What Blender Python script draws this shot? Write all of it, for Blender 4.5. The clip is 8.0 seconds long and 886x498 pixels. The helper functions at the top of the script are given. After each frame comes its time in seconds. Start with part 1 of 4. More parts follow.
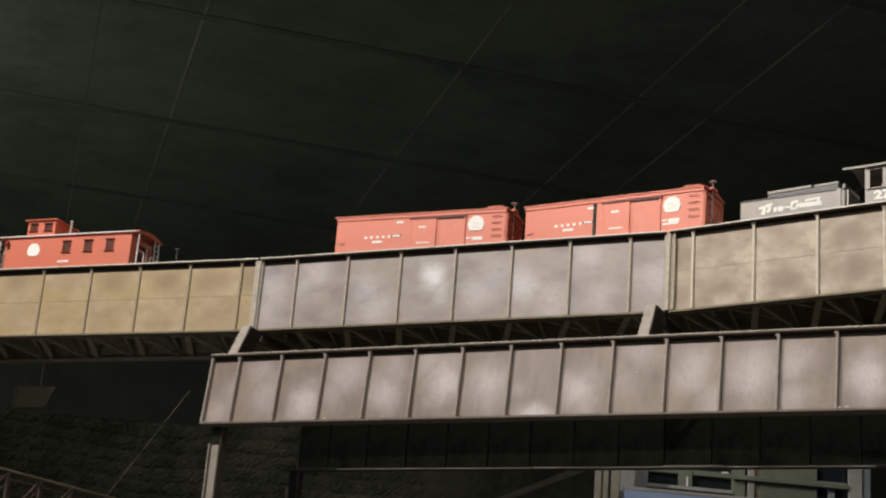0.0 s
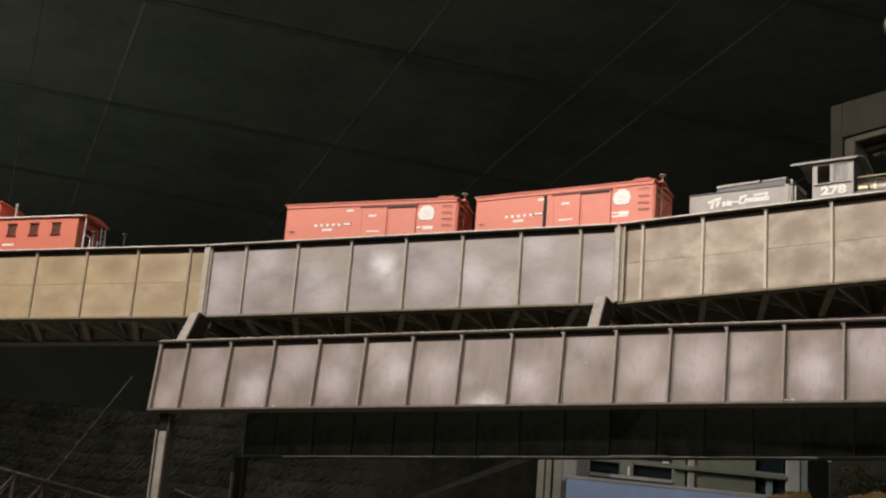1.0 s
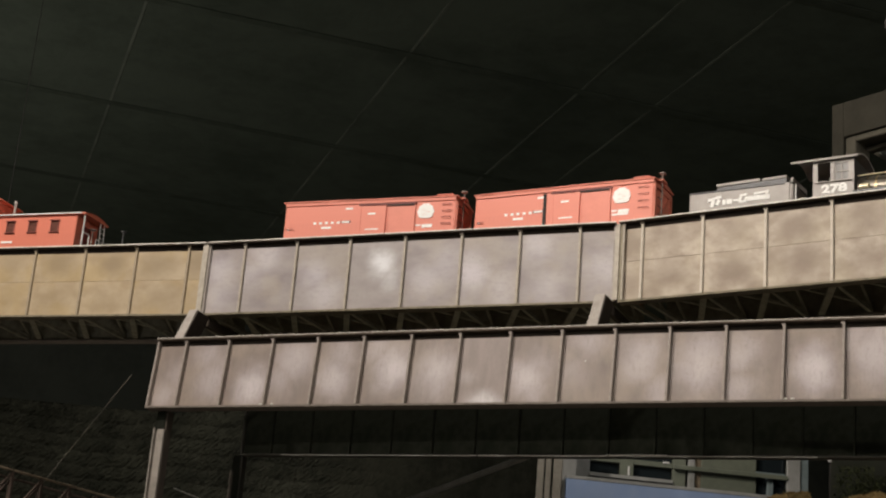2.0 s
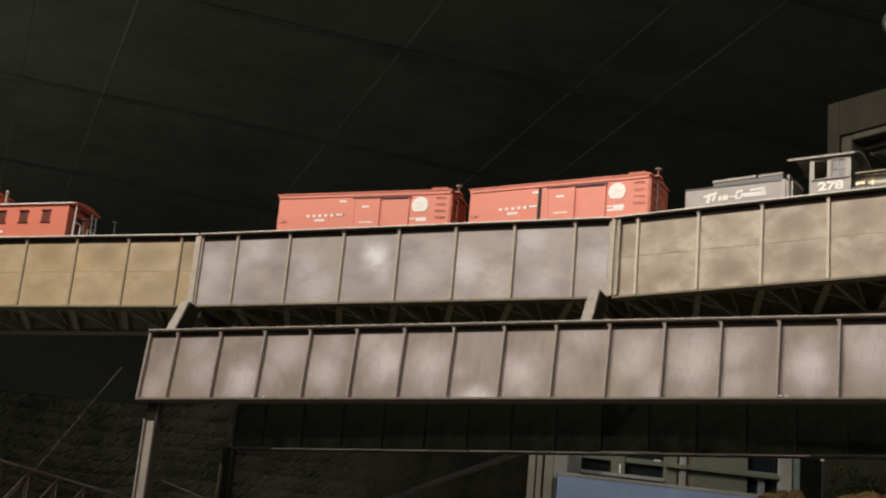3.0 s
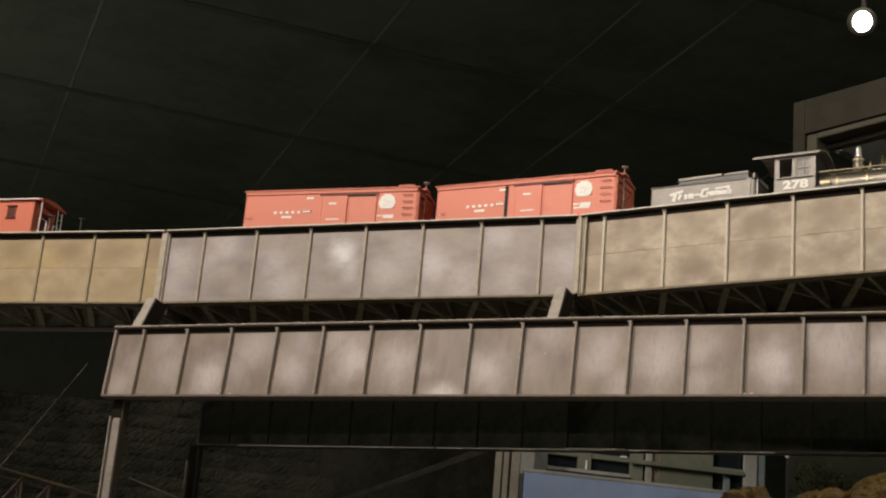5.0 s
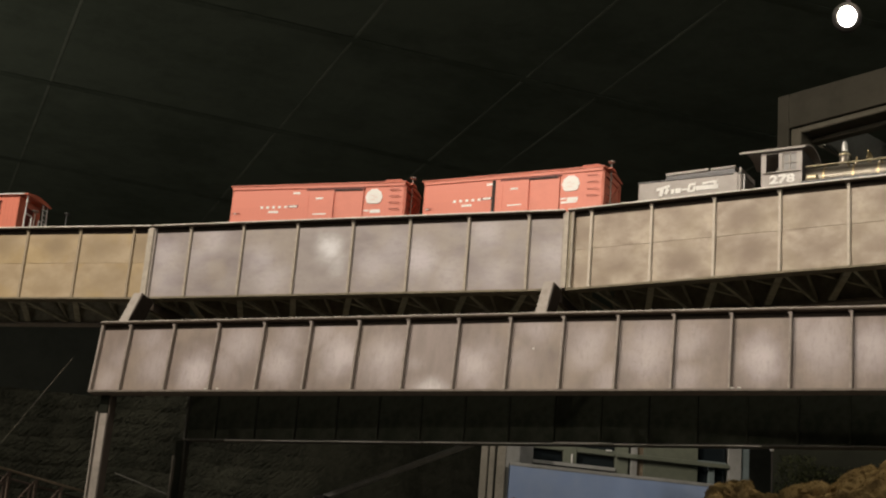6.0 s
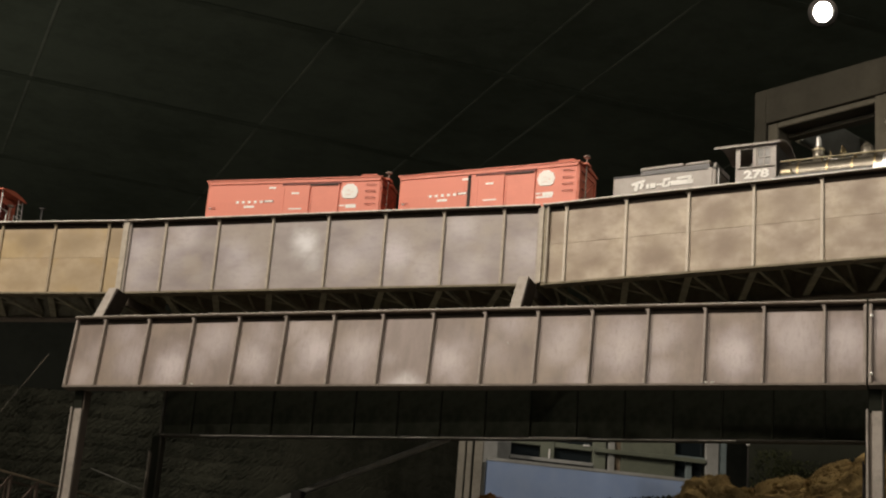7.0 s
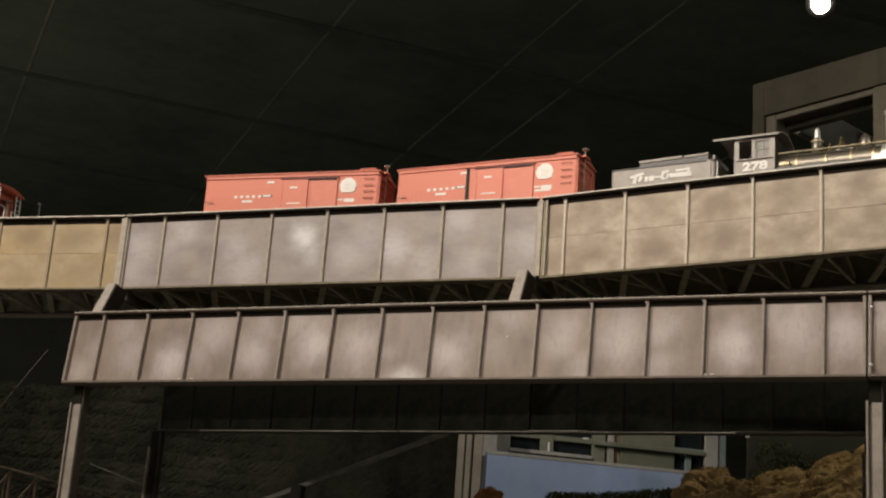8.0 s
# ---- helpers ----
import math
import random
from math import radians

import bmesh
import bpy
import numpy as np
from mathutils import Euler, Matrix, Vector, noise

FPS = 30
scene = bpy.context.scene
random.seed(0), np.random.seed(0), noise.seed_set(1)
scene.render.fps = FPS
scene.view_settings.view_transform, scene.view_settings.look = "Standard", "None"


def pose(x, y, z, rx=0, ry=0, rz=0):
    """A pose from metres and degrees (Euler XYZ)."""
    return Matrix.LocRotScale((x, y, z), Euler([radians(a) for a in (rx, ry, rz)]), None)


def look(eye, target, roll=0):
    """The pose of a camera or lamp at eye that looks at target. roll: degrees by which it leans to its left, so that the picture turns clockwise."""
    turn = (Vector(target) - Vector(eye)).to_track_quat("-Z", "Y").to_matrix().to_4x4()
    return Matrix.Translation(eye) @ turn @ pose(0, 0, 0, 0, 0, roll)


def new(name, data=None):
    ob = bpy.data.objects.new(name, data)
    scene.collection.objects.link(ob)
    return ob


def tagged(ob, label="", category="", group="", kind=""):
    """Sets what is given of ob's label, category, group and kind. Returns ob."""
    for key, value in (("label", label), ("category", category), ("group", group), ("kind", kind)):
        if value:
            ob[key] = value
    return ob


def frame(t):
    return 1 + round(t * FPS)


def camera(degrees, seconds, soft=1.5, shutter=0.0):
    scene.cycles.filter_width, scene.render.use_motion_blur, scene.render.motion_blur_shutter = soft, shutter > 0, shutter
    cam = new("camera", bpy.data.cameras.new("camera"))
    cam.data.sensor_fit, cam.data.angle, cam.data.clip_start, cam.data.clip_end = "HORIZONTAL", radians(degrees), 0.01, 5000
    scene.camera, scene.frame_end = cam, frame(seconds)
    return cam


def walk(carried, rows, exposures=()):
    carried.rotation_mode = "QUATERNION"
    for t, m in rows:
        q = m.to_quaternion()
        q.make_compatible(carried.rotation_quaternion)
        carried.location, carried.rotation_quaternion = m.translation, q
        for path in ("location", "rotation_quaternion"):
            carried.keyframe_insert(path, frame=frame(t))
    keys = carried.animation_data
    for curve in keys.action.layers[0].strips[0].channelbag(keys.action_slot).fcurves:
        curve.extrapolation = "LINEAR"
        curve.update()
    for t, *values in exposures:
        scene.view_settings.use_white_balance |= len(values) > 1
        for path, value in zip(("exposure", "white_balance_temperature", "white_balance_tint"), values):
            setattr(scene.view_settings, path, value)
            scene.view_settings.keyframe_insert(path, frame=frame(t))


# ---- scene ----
cam = camera(32.06, 8.0, soft=2.2)
walk(cam, [
    (0, pose(2.0849, -2.9208, 1.5781, 107.767, -4.388, 25.697)),
    (0.5, pose(2.0712, -2.9435, 1.5701, 107.761, -4.354, 24.621)),
    (1, pose(2.0526, -2.9510, 1.5769, 107.474, -4.388, 23.059)),
    (1.5, pose(2.0600, -2.9395, 1.5746, 107.524, -4.443, 23.186)),
    (1.7, pose(2.0590, -2.9380, 1.5740, 107.524, -4.450, 23.180)),
    (2.8, pose(2.0420, -2.9200, 1.5670, 107.600, -4.990, 22.740)),
    (3, pose(2.0406, -2.9179, 1.5663, 107.545, -5.047, 22.595)),
    (3.5, pose(2.0403, -2.9185, 1.5655, 107.396, -4.945, 21.906)),
    (4, pose(2.0484, -2.9154, 1.5667, 107.312, -4.894, 21.874)),
    (4.5, pose(2.0534, -2.9175, 1.5704, 107.498, -4.904, 21.732)),
    (4.7, pose(2.0515, -2.9185, 1.5706, 107.500, -4.880, 21.630)),
    (5.8, pose(2.0320, -2.9315, 1.5727, 107.250, -4.560, 20.880)),
    (6, pose(2.0307, -2.9319, 1.5728, 107.240, -4.509, 20.740)),
    (6.5, pose(2.0402, -2.9298, 1.5730, 107.199, -4.555, 20.472)),
    (7, pose(2.0501, -2.9218, 1.5724, 107.136, -4.367, 20.196)),
    (7.5, pose(2.0485, -2.9192, 1.5700, 107.046, -4.339, 20.165)),
    (8, pose(2.0459, -2.9210, 1.5726, 106.905, -4.050, 20.186)),
], [(0, 0.18, 5960, 9), (1.0, 0.17, 6060, 12), (1.6, 0.16, 6090, 11), (3.0, 0.06, 6250, 10), (4.5, 0.0, 6480, 10), (8.0, 0.0, 6500, 10)])

# ---------------------------------------------------------------- light
world = bpy.data.worlds.new("hall_dark")
scene.world = world
world.use_nodes = True
world.node_tree.nodes["Background"].inputs[0].default_value = (0.9, 0.95, 1.0, 1)
world.node_tree.nodes["Background"].inputs[1].default_value = 0.02


def spot(name, eye, target, watts, degrees, blend, radius, colour):
    data = bpy.data.lights.new(name, "SPOT")
    data.energy, data.spot_size, data.spot_blend = watts, radians(degrees), blend
    data.shadow_soft_size, data.color = radius, colour
    ob = new(name, data)
    ob.matrix_world = look(eye, target)
    return ob


WARM = (1.0, 0.89, 0.76)
spot("track_spot_key", (-0.9, -2.5, 4.9), (0.6, 0.1, 2.5), 490, 80, 0.7, 0.05, WARM)
spot("fill_spot_far_end", (0.2, -3.6, 4.9), (2.1, 0.1, 2.6), 235, 44, 0.9, 0.05, WARM)
spot("fill_spot_wide", (-0.2, -4.6, 4.85), (0.7, 0.1, 2.5), 120, 75, 0.8, 0.05, WARM)
spot("fill_spot_wide", (0.9, -4.6, 4.85), (1.7, 0.1, 2.5), 90, 75, 0.8, 0.05, WARM)
spot("fill_spot_scenery", (1.9, 0.5, 4.9), (1.70, 0.95, 2.2), 100, 30, 0.8, 0.05, (1.0, 0.84, 0.62))
spot("fill_spot_backdrop", (0.65, 0.75, 4.9), (0.80, 1.40, 2.2), 16, 20, 0.8, 0.05, (1.0, 0.95, 0.88))
spot("fill_spot_back", (-3.2, -3.0, 4.7), (-2.15, 2.00, 2.30), 165, 36, 0.9, 0.05, (1.0, 0.9, 0.75))


def fill_lamp(x, y, z, watts):
    """Added fill, unseen: one low beside the display, others behind the camera and down the hall, one in the booth."""
    data = bpy.data.lights.new("fill_lamp", "POINT")
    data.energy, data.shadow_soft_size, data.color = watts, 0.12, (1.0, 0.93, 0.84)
    new("fill_lamp", data).location = (x, y, z)


fill_lamp(0.6, -2.2, 0.7, 10)
fill_lamp(5.4, -1.3, 3.9, 115)
fill_lamp(2.4, -6.2, 3.9, 125)
fill_lamp(-5.5, 0.5, 3.2, 140)
fill_lamp(1.937, 1.120, 3.15, 0.7)      # added inside the booth to brighten the duct


# ---------------------------------------------------------------- materials
def material(name):
    m = bpy.data.materials.new(name)
    m.use_nodes = True
    return m, m.node_tree.nodes, m.node_tree.links, m.node_tree.nodes["Principled BSDF"]


def math_node(nodes, links, op, a, b=None):
    n = nodes.new("ShaderNodeMath")
    n.operation = op
    for i, v in enumerate((a, b)):
        if v is None:
            continue
        if isinstance(v, (int, float)):
            n.inputs[i].default_value = v
        else:
            links.new(v, n.inputs[i])
    return n.outputs[0]


def mix_rgb(nodes, links, fac, a, b):
    n = nodes.new("ShaderNodeMix")
    n.data_type = "RGBA"
    for i, v in ((0, fac), (6, a), (7, b)):
        if isinstance(v, (int, float)):
            n.inputs[i].default_value = v
        elif isinstance(v, tuple):
            n.inputs[i].default_value = (*v, 1)
        else:
            links.new(v, n.inputs[i])
    return n.outputs[2]


def noise_node(nodes, links, scale, detail=4.0, vector=None, rough=0.6):
    n = nodes.new("ShaderNodeTexNoise")
    n.inputs["Scale"].default_value, n.inputs["Detail"].default_value = scale, detail
    n.inputs["Roughness"].default_value = rough
    if vector is not None:
        links.new(vector, n.inputs["Vector"])
    return n.outputs["Fac"]


def ramp(nodes, links, fac, lo, hi):
    n = nodes.new("ShaderNodeMapRange")
    n.interpolation_type = "SMOOTHSTEP"
    n.inputs["From Min"].default_value, n.inputs["From Max"].default_value = lo, hi
    links.new(fac, n.inputs["Value"])
    return n.outputs["Result"]


def bump(nodes, links, height, bsdf, strength, distance):
    n = nodes.new("ShaderNodeBump")
    n.inputs["Strength"].default_value, n.inputs["Distance"].default_value = strength, distance
    links.new(height, n.inputs["Height"])
    links.new(n.outputs["Normal"], bsdf.inputs["Normal"])


def worn(name, colour, dark, scale=40.0, rough=0.6, metal=0.0, relief=0.15, distance=0.001, amount=0.8):
    """Paint or metal with blotches at two scales and a fine relief."""
    m, nodes, links, bsdf = material(name)
    tc = nodes.new("ShaderNodeTexCoord").outputs["Object"]
    a = noise_node(nodes, links, scale, 5, tc)
    b = noise_node(nodes, links, scale * 7, 3, tc)
    mixed = math_node(nodes, links, "ADD", math_node(nodes, links, "MULTIPLY", a, 0.7), math_node(nodes, links, "MULTIPLY", b, 0.3))
    f = math_node(nodes, links, "MULTIPLY", ramp(nodes, links, mixed, 0.38, 0.66), amount)
    links.new(mix_rgb(nodes, links, f, colour, dark), bsdf.inputs["Base Color"])
    bsdf.inputs["Roughness"].default_value, bsdf.inputs["Metallic"].default_value = rough, metal
    bump(nodes, links, b, bsdf, relief, distance)
    return m


def sprayed(name, base, light, dirt, size=0.07, tall=1.0, grain=(1.0, 1.0, 1.0), grime=0.5, stain=None, second=0.4):
    """Girder web: flat paint with airbrushed clouds, grime and faint streaks.
    Each panel's own colour carries its cloud: place across, place up, strength and spread."""
    m, nodes, links, bsdf = material(name)
    tc = nodes.new("ShaderNodeTexCoord").outputs["Object"]
    info = nodes.new("ShaderNodeObjectInfo")
    rnd = info.outputs["Random"]
    own = nodes.new("ShaderNodeSeparateColor")
    links.new(info.outputs["Color"], own.inputs[0])
    sep = nodes.new("ShaderNodeSeparateXYZ")
    links.new(tc, sep.inputs[0])

    def calc(op, a, b=None):
        return math_node(nodes, links, op, a, b)

    def pick(k):
        return calc("SUBTRACT", calc("FRACT", calc("MULTIPLY", rnd, k)), 0.5)

    seed = nodes.new("ShaderNodeCombineXYZ")
    for i, k in enumerate((91.7, 57.3, 33.1)):
        links.new(calc("MULTIPLY", rnd, k), seed.inputs[i])
    moved = nodes.new("ShaderNodeVectorMath")
    moved.operation = "ADD"
    links.new(tc, moved.inputs[0])
    links.new(seed.outputs[0], moved.inputs[1])
    v = moved.outputs[0]
    mist = noise_node(nodes, links, 16, 3, v, 0.55)

    def cloud(x, z, spread):
        dx = calc("SUBTRACT", sep.outputs[0], x)
        dz = calc("DIVIDE", calc("SUBTRACT", sep.outputs[2], z), tall)
        d = calc("SQRT", calc("ADD", calc("MULTIPLY", dx, dx), calc("MULTIPLY", dz, dz)))
        d = calc("ADD", d, calc("MULTIPLY", calc("SUBTRACT", mist, 0.5), 0.055))
        return calc("POWER", calc("SUBTRACT", 1.0, ramp(nodes, links, calc("DIVIDE", d, spread), 0.0, 1.0)), 1.5)

    stretch = nodes.new("ShaderNodeMapping")
    stretch.inputs["Scale"].default_value = grain
    links.new(v, stretch.inputs["Vector"])
    fine = noise_node(nodes, links, 90, 5, stretch.outputs[0])
    coarse = noise_node(nodes, links, 24, 3, stretch.outputs[0], 0.5)
    main = cloud(calc("MULTIPLY", calc("SUBTRACT", own.outputs[0], 0.5), 0.12), calc("MULTIPLY", calc("SUBTRACT", own.outputs[1], 0.5), 0.18),
                 calc("MULTIPLY", info.outputs["Alpha"], size))
    main = calc("MULTIPLY", main, own.outputs[2])
    other = calc("MULTIPLY", cloud(calc("MULTIPLY", pick(29.7), 0.10), calc("MULTIPLY", pick(63.1), 0.12), size * 0.8), second)
    s = calc("MAXIMUM", main, other)
    c = mix_rgb(nodes, links, calc("MULTIPLY", ramp(nodes, links, coarse, 0.30, 0.74), grime), base, dirt)
    if stain:                 # tan or rusty cast in drifting patches
        drift = noise_node(nodes, links, 11, 3, v, 0.55)
        c = mix_rgb(nodes, links, calc("MULTIPLY", ramp(nodes, links, drift, 0.42, 0.66), 0.45), c, stain)
    c = mix_rgb(nodes, links, s, c, light)
    c = mix_rgb(nodes, links, calc("MULTIPLY", ramp(nodes, links, fine, 0.45, 0.78), 0.26), c, dirt)
    speck = noise_node(nodes, links, 190, 4, v, 0.7)
    c = mix_rgb(nodes, links, calc("MULTIPLY", ramp(nodes, links, speck, 0.52, 0.74), 0.28), c, dirt)
    links.new(c, bsdf.inputs["Base Color"])
    bsdf.inputs["Roughness"].default_value = 0.55
    bump(nodes, links, fine, bsdf, 0.12, 0.0006)
    return m


LOWER_WEB = sprayed("lower_girder_paint", (0.198, 0.149, 0.121), (0.525, 0.462, 0.462), (0.118, 0.087, 0.068), 0.090, 1.15, (1.8, 1.0, 0.5), 0.50, (0.275, 0.215, 0.160), 0.4)
LOWER_BRIGHT = sprayed("lower_girder_pale_patch", (0.240, 0.188, 0.165), (0.78, 0.74, 0.74), (0.145, 0.110, 0.088), 0.056, 0.7, (1.8, 1.0, 0.5), 0.45, None, 0.12)
MIDDLE_WEB = sprayed("middle_girder_paint", (0.322, 0.280, 0.258), (0.575, 0.525, 0.548), (0.205, 0.166, 0.168), 0.100, 1.0, (0.6, 1.0, 1.3), 0.70, (0.36, 0.300, 0.230), 0.5)
MIDDLE_BRIGHT = sprayed("middle_girder_pale_patch", (0.335, 0.292, 0.270), (0.80, 0.79, 0.80), (0.215, 0.178, 0.172), 0.055, 1.15, (0.6, 1.0, 1.3), 0.5, None, 0.35)
LEFT_WEB = sprayed("ochre_girder_paint", (0.43, 0.335, 0.215), (0.25, 0.182, 0.100), (0.27, 0.190, 0.098), 0.100, 0.75, (0.8, 1.0, 1.2), 0.62, (0.40, 0.280, 0.105), 0.3)
RIGHT_WEB = sprayed("cream_girder_paint", (0.475, 0.396, 0.304), (0.200, 0.143, 0.098), (0.215, 0.157, 0.108), 0.085, 0.85, (0.85, 1.0, 1.25), 0.78, (0.36, 0.292, 0.195), 0.6)
TRIM = worn("girder_trim_paint", (0.36, 0.315, 0.275), (0.24, 0.205, 0.175), 60, 0.6)
TRIM_WARM = worn("ochre_trim_paint", (0.40, 0.345, 0.245), (0.27, 0.225, 0.145), 60, 0.6)
TRIM_LOW = worn("lower_girder_trim", (0.27, 0.225, 0.19), (0.18, 0.15, 0.125), 60, 0.6)
RIB_LOW = worn("lower_girder_rib", (0.275, 0.228, 0.19), (0.18, 0.148, 0.122), 60, 0.6)
JOINT = worn("joint_strip_paint", (0.43, 0.375, 0.30), (0.33, 0.285, 0.225), 60, 0.6)
RIB_TAUPE = worn("taupe_rib_paint", (0.40, 0.345, 0.272), (0.29, 0.245, 0.19), 60, 0.6)
RIB_PALE = worn("pale_rib_paint", (0.54, 0.475, 0.385), (0.42, 0.365, 0.29), 60, 0.6)
RIB_WARM = worn("ochre_rib_paint", (0.335, 0.268, 0.178), (0.25, 0.195, 0.12), 60, 0.6)
BELLY = worn("shaded_belly_brown", (0.150, 0.122, 0.098), (0.100, 0.080, 0.063), 60, 0.75)
SHADE_BROWN = worn("shade_brown", (0.032, 0.024, 0.018), (0.020, 0.015, 0.011), 40, 0.85)
FLANGE_DARK = worn("shaded_flange_brown", (0.085, 0.066, 0.050), (0.055, 0.043, 0.033), 60, 0.75)
EDGE_LOW = worn("highlit_lower_edge", (0.42, 0.375, 0.32), (0.24, 0.205, 0.17), 14, 0.55)
EDGE = worn("highlit_flange_edge", (0.85, 0.80, 0.71), (0.55, 0.49, 0.41), 12, 0.45)
LATTICE = worn("lattice_paint", (0.42, 0.395, 0.30), (0.24, 0.225, 0.168), 45, 0.85)
OLIVE = worn("olive_flange_paint", (0.20, 0.165, 0.105), (0.12, 0.10, 0.064), 40, 0.75)
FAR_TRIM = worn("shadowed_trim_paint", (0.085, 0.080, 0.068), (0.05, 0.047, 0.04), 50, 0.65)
LIT_STRIP = worn("patchy_lit_trim", (0.40, 0.38, 0.33), (0.90, 0.88, 0.82), 3.0, 0.7, amount=1.0)
PALE_TRIM = worn("pale_chip_and_lit_trim", (0.62, 0.59, 0.52), (0.40, 0.37, 0.32), 25, 0.6)
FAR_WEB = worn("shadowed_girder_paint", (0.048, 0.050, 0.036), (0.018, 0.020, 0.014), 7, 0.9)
BRACKET = worn("bracket_paint", (0.34, 0.30, 0.26), (0.24, 0.205, 0.175), 50, 0.6)
POST = worn("post_paint", (0.27, 0.235, 0.20), (0.16, 0.14, 0.115), 40, 0.65)
WEB_SHADE = worn("shaded_post_web", (0.085, 0.068, 0.05), (0.05, 0.04, 0.03), 40, 0.8)
DARK_STEEL = worn("dark_steel", (0.05, 0.046, 0.042), (0.025, 0.022, 0.02), 40, 0.6)
TIE = worn("tie_wood", (0.075, 0.05, 0.034), (0.035, 0.024, 0.017), 80, 0.85)
RAIL = worn("rail_metal", (0.42, 0.36, 0.28), (0.2, 0.16, 0.12), 90, 0.35, 0.9)
CAR_RED = worn("boxcar_red", (0.70, 0.205, 0.128), (0.62, 0.175, 0.108), 30, 0.5, amount=0.6)
CAR_ROOF = worn("boxcar_roof_red", (0.66, 0.190, 0.118), (0.47, 0.14, 0.085), 40, 0.6)
CABOOSE_RED = worn("caboose_red", (0.62, 0.175, 0.105), (0.55, 0.15, 0.09), 30, 0.45, amount=0.6)
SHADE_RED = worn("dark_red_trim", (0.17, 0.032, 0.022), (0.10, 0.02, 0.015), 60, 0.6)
LETTER = worn("white_lettering", (0.86, 0.84, 0.79), (0.78, 0.75, 0.70), 120, 0.6)
LOCO_GREY = worn("engine_grey_black", (0.330, 0.288, 0.250), (0.255, 0.222, 0.193), 40, 0.42)
LOCO_DARK = worn("engine_black", (0.045, 0.042, 0.04), (0.025, 0.023, 0.022), 60, 0.4)
SILVER = worn("smokebox_silver", (0.74, 0.72, 0.68), (0.60, 0.58, 0.54), 80, 0.32, 0.6)
BRASS = worn("brass", (0.46, 0.36, 0.20), (0.30, 0.23, 0.12), 90, 0.38, 1.0)
PALE_BRASS = worn("worn_pale_brass", (0.62, 0.54, 0.36), (0.42, 0.36, 0.23), 80, 0.45, 0.6)
BOILER = worn("boiler_bronze", (0.17, 0.15, 0.115), (0.10, 0.088, 0.066), 50, 0.32, 0.5)
WHITE_METAL = worn("white_railing", (0.72, 0.70, 0.66), (0.55, 0.53, 0.5), 90, 0.45)
FADED_RED = worn("faded_red_print", (0.72, 0.42, 0.34), (0.66, 0.34, 0.26), 90, 0.6)
RUNG_RED = worn("grab_iron_red", (0.36, 0.085, 0.055), (0.26, 0.06, 0.04), 80, 0.55)
PANE_RED = worn("brown_window_pane", (0.13, 0.052, 0.036), (0.075, 0.03, 0.022), 60, 0.25)
PANE_GREY = worn("reflecting_cab_pane", (0.30, 0.29, 0.275), (0.20, 0.19, 0.18), 60, 0.15)
RED_LENS = worn("red_lens", (0.55, 0.02, 0.02), (0.35, 0.01, 0.01), 90, 0.2)
CEILING = worn("black_ceiling", (0.140, 0.163, 0.123), (0.080, 0.095, 0.070), 1.1, 0.9, relief=0.4, distance=0.01)
CEILING_RIB = worn("black_ceiling_seam", (0.225, 0.245, 0.192), (0.105, 0.122, 0.092), 1.7, 0.9)
CEILING_TAPE = worn("black_ceiling_tape", (0.082, 0.096, 0.071), (0.136, 0.158, 0.119), 1.6, 0.9)
SHINGLE = worn("dark_shingle", (0.043, 0.043, 0.031), (0.013, 0.0135, 0.0095), 5, 0.9, relief=0.5, distance=0.004)
FLOOR = worn("hall_floor_carpet", (0.22, 0.19, 0.145), (0.15, 0.128, 0.10), 6, 0.95)
HALL_WALL = worn("hall_wall_black", (0.076, 0.080, 0.064), (0.050, 0.053, 0.043), 2, 0.9)
BOOTH = worn("booth_grey_paint", (0.043, 0.039, 0.029), (0.031, 0.028, 0.021), 9, 0.8)
BOOTH_TRIM = worn("booth_trim_paint", (0.098, 0.088, 0.066), (0.070, 0.062, 0.047), 14, 0.75)
DUCT = worn("dull_duct_grey", (0.27, 0.27, 0.235), (0.20, 0.20, 0.175), 14, 0.7)
DEEP_BLACK = worn("deep_black", (0.016, 0.017, 0.012), (0.009, 0.0095, 0.007), 4, 0.95)
for _m in (HALL_WALL, DARK_STEEL, DEEP_BLACK, BOOTH, BOOTH_TRIM, CEILING, CEILING_RIB, CEILING_TAPE, SHADE_BROWN, FLANGE_DARK, FAR_WEB, FAR_TRIM, SHINGLE):
    _m.node_tree.nodes["Principled BSDF"].inputs["Specular IOR Level"].default_value = 0.08
SKY_BOARD = worn("sky_blue_backdrop", (0.205, 0.275, 0.435), (0.275, 0.335, 0.455), 3, 0.8, amount=0.6)
PARTITION = worn("partition_white", (0.29, 0.285, 0.265), (0.20, 0.198, 0.182), 8, 0.75)
PARTITION_GREEN = worn("partition_sage", (0.135, 0.145, 0.105), (0.095, 0.105, 0.075), 10, 0.7)
PARTITION_BLUE = worn("partition_blue_grey", (0.15, 0.185, 0.185), (0.10, 0.125, 0.125), 12, 0.7)
COLUMN_PAINT = worn("column_taupe", (0.215, 0.195, 0.155), (0.13, 0.115, 0.09), 20, 0.7)
SHRUB = worn("dark_shrub", (0.026, 0.029, 0.012), (0.013, 0.016, 0.007), 40, 0.9)
RUST_BRIDGE = worn("rust_bridge_paint", (0.23, 0.175, 0.115), (0.10, 0.074, 0.050), 50, 0.75)
CABLE = worn("grey_cable", (0.27, 0.26, 0.235), (0.17, 0.16, 0.145), 30, 0.6)
GLASS, _n, _l, _b = material("dark_glass")
_b.inputs["Base Color"].default_value = (0.012, 0.016, 0.018, 1)
_b.inputs["Roughness"].default_value = 0.06
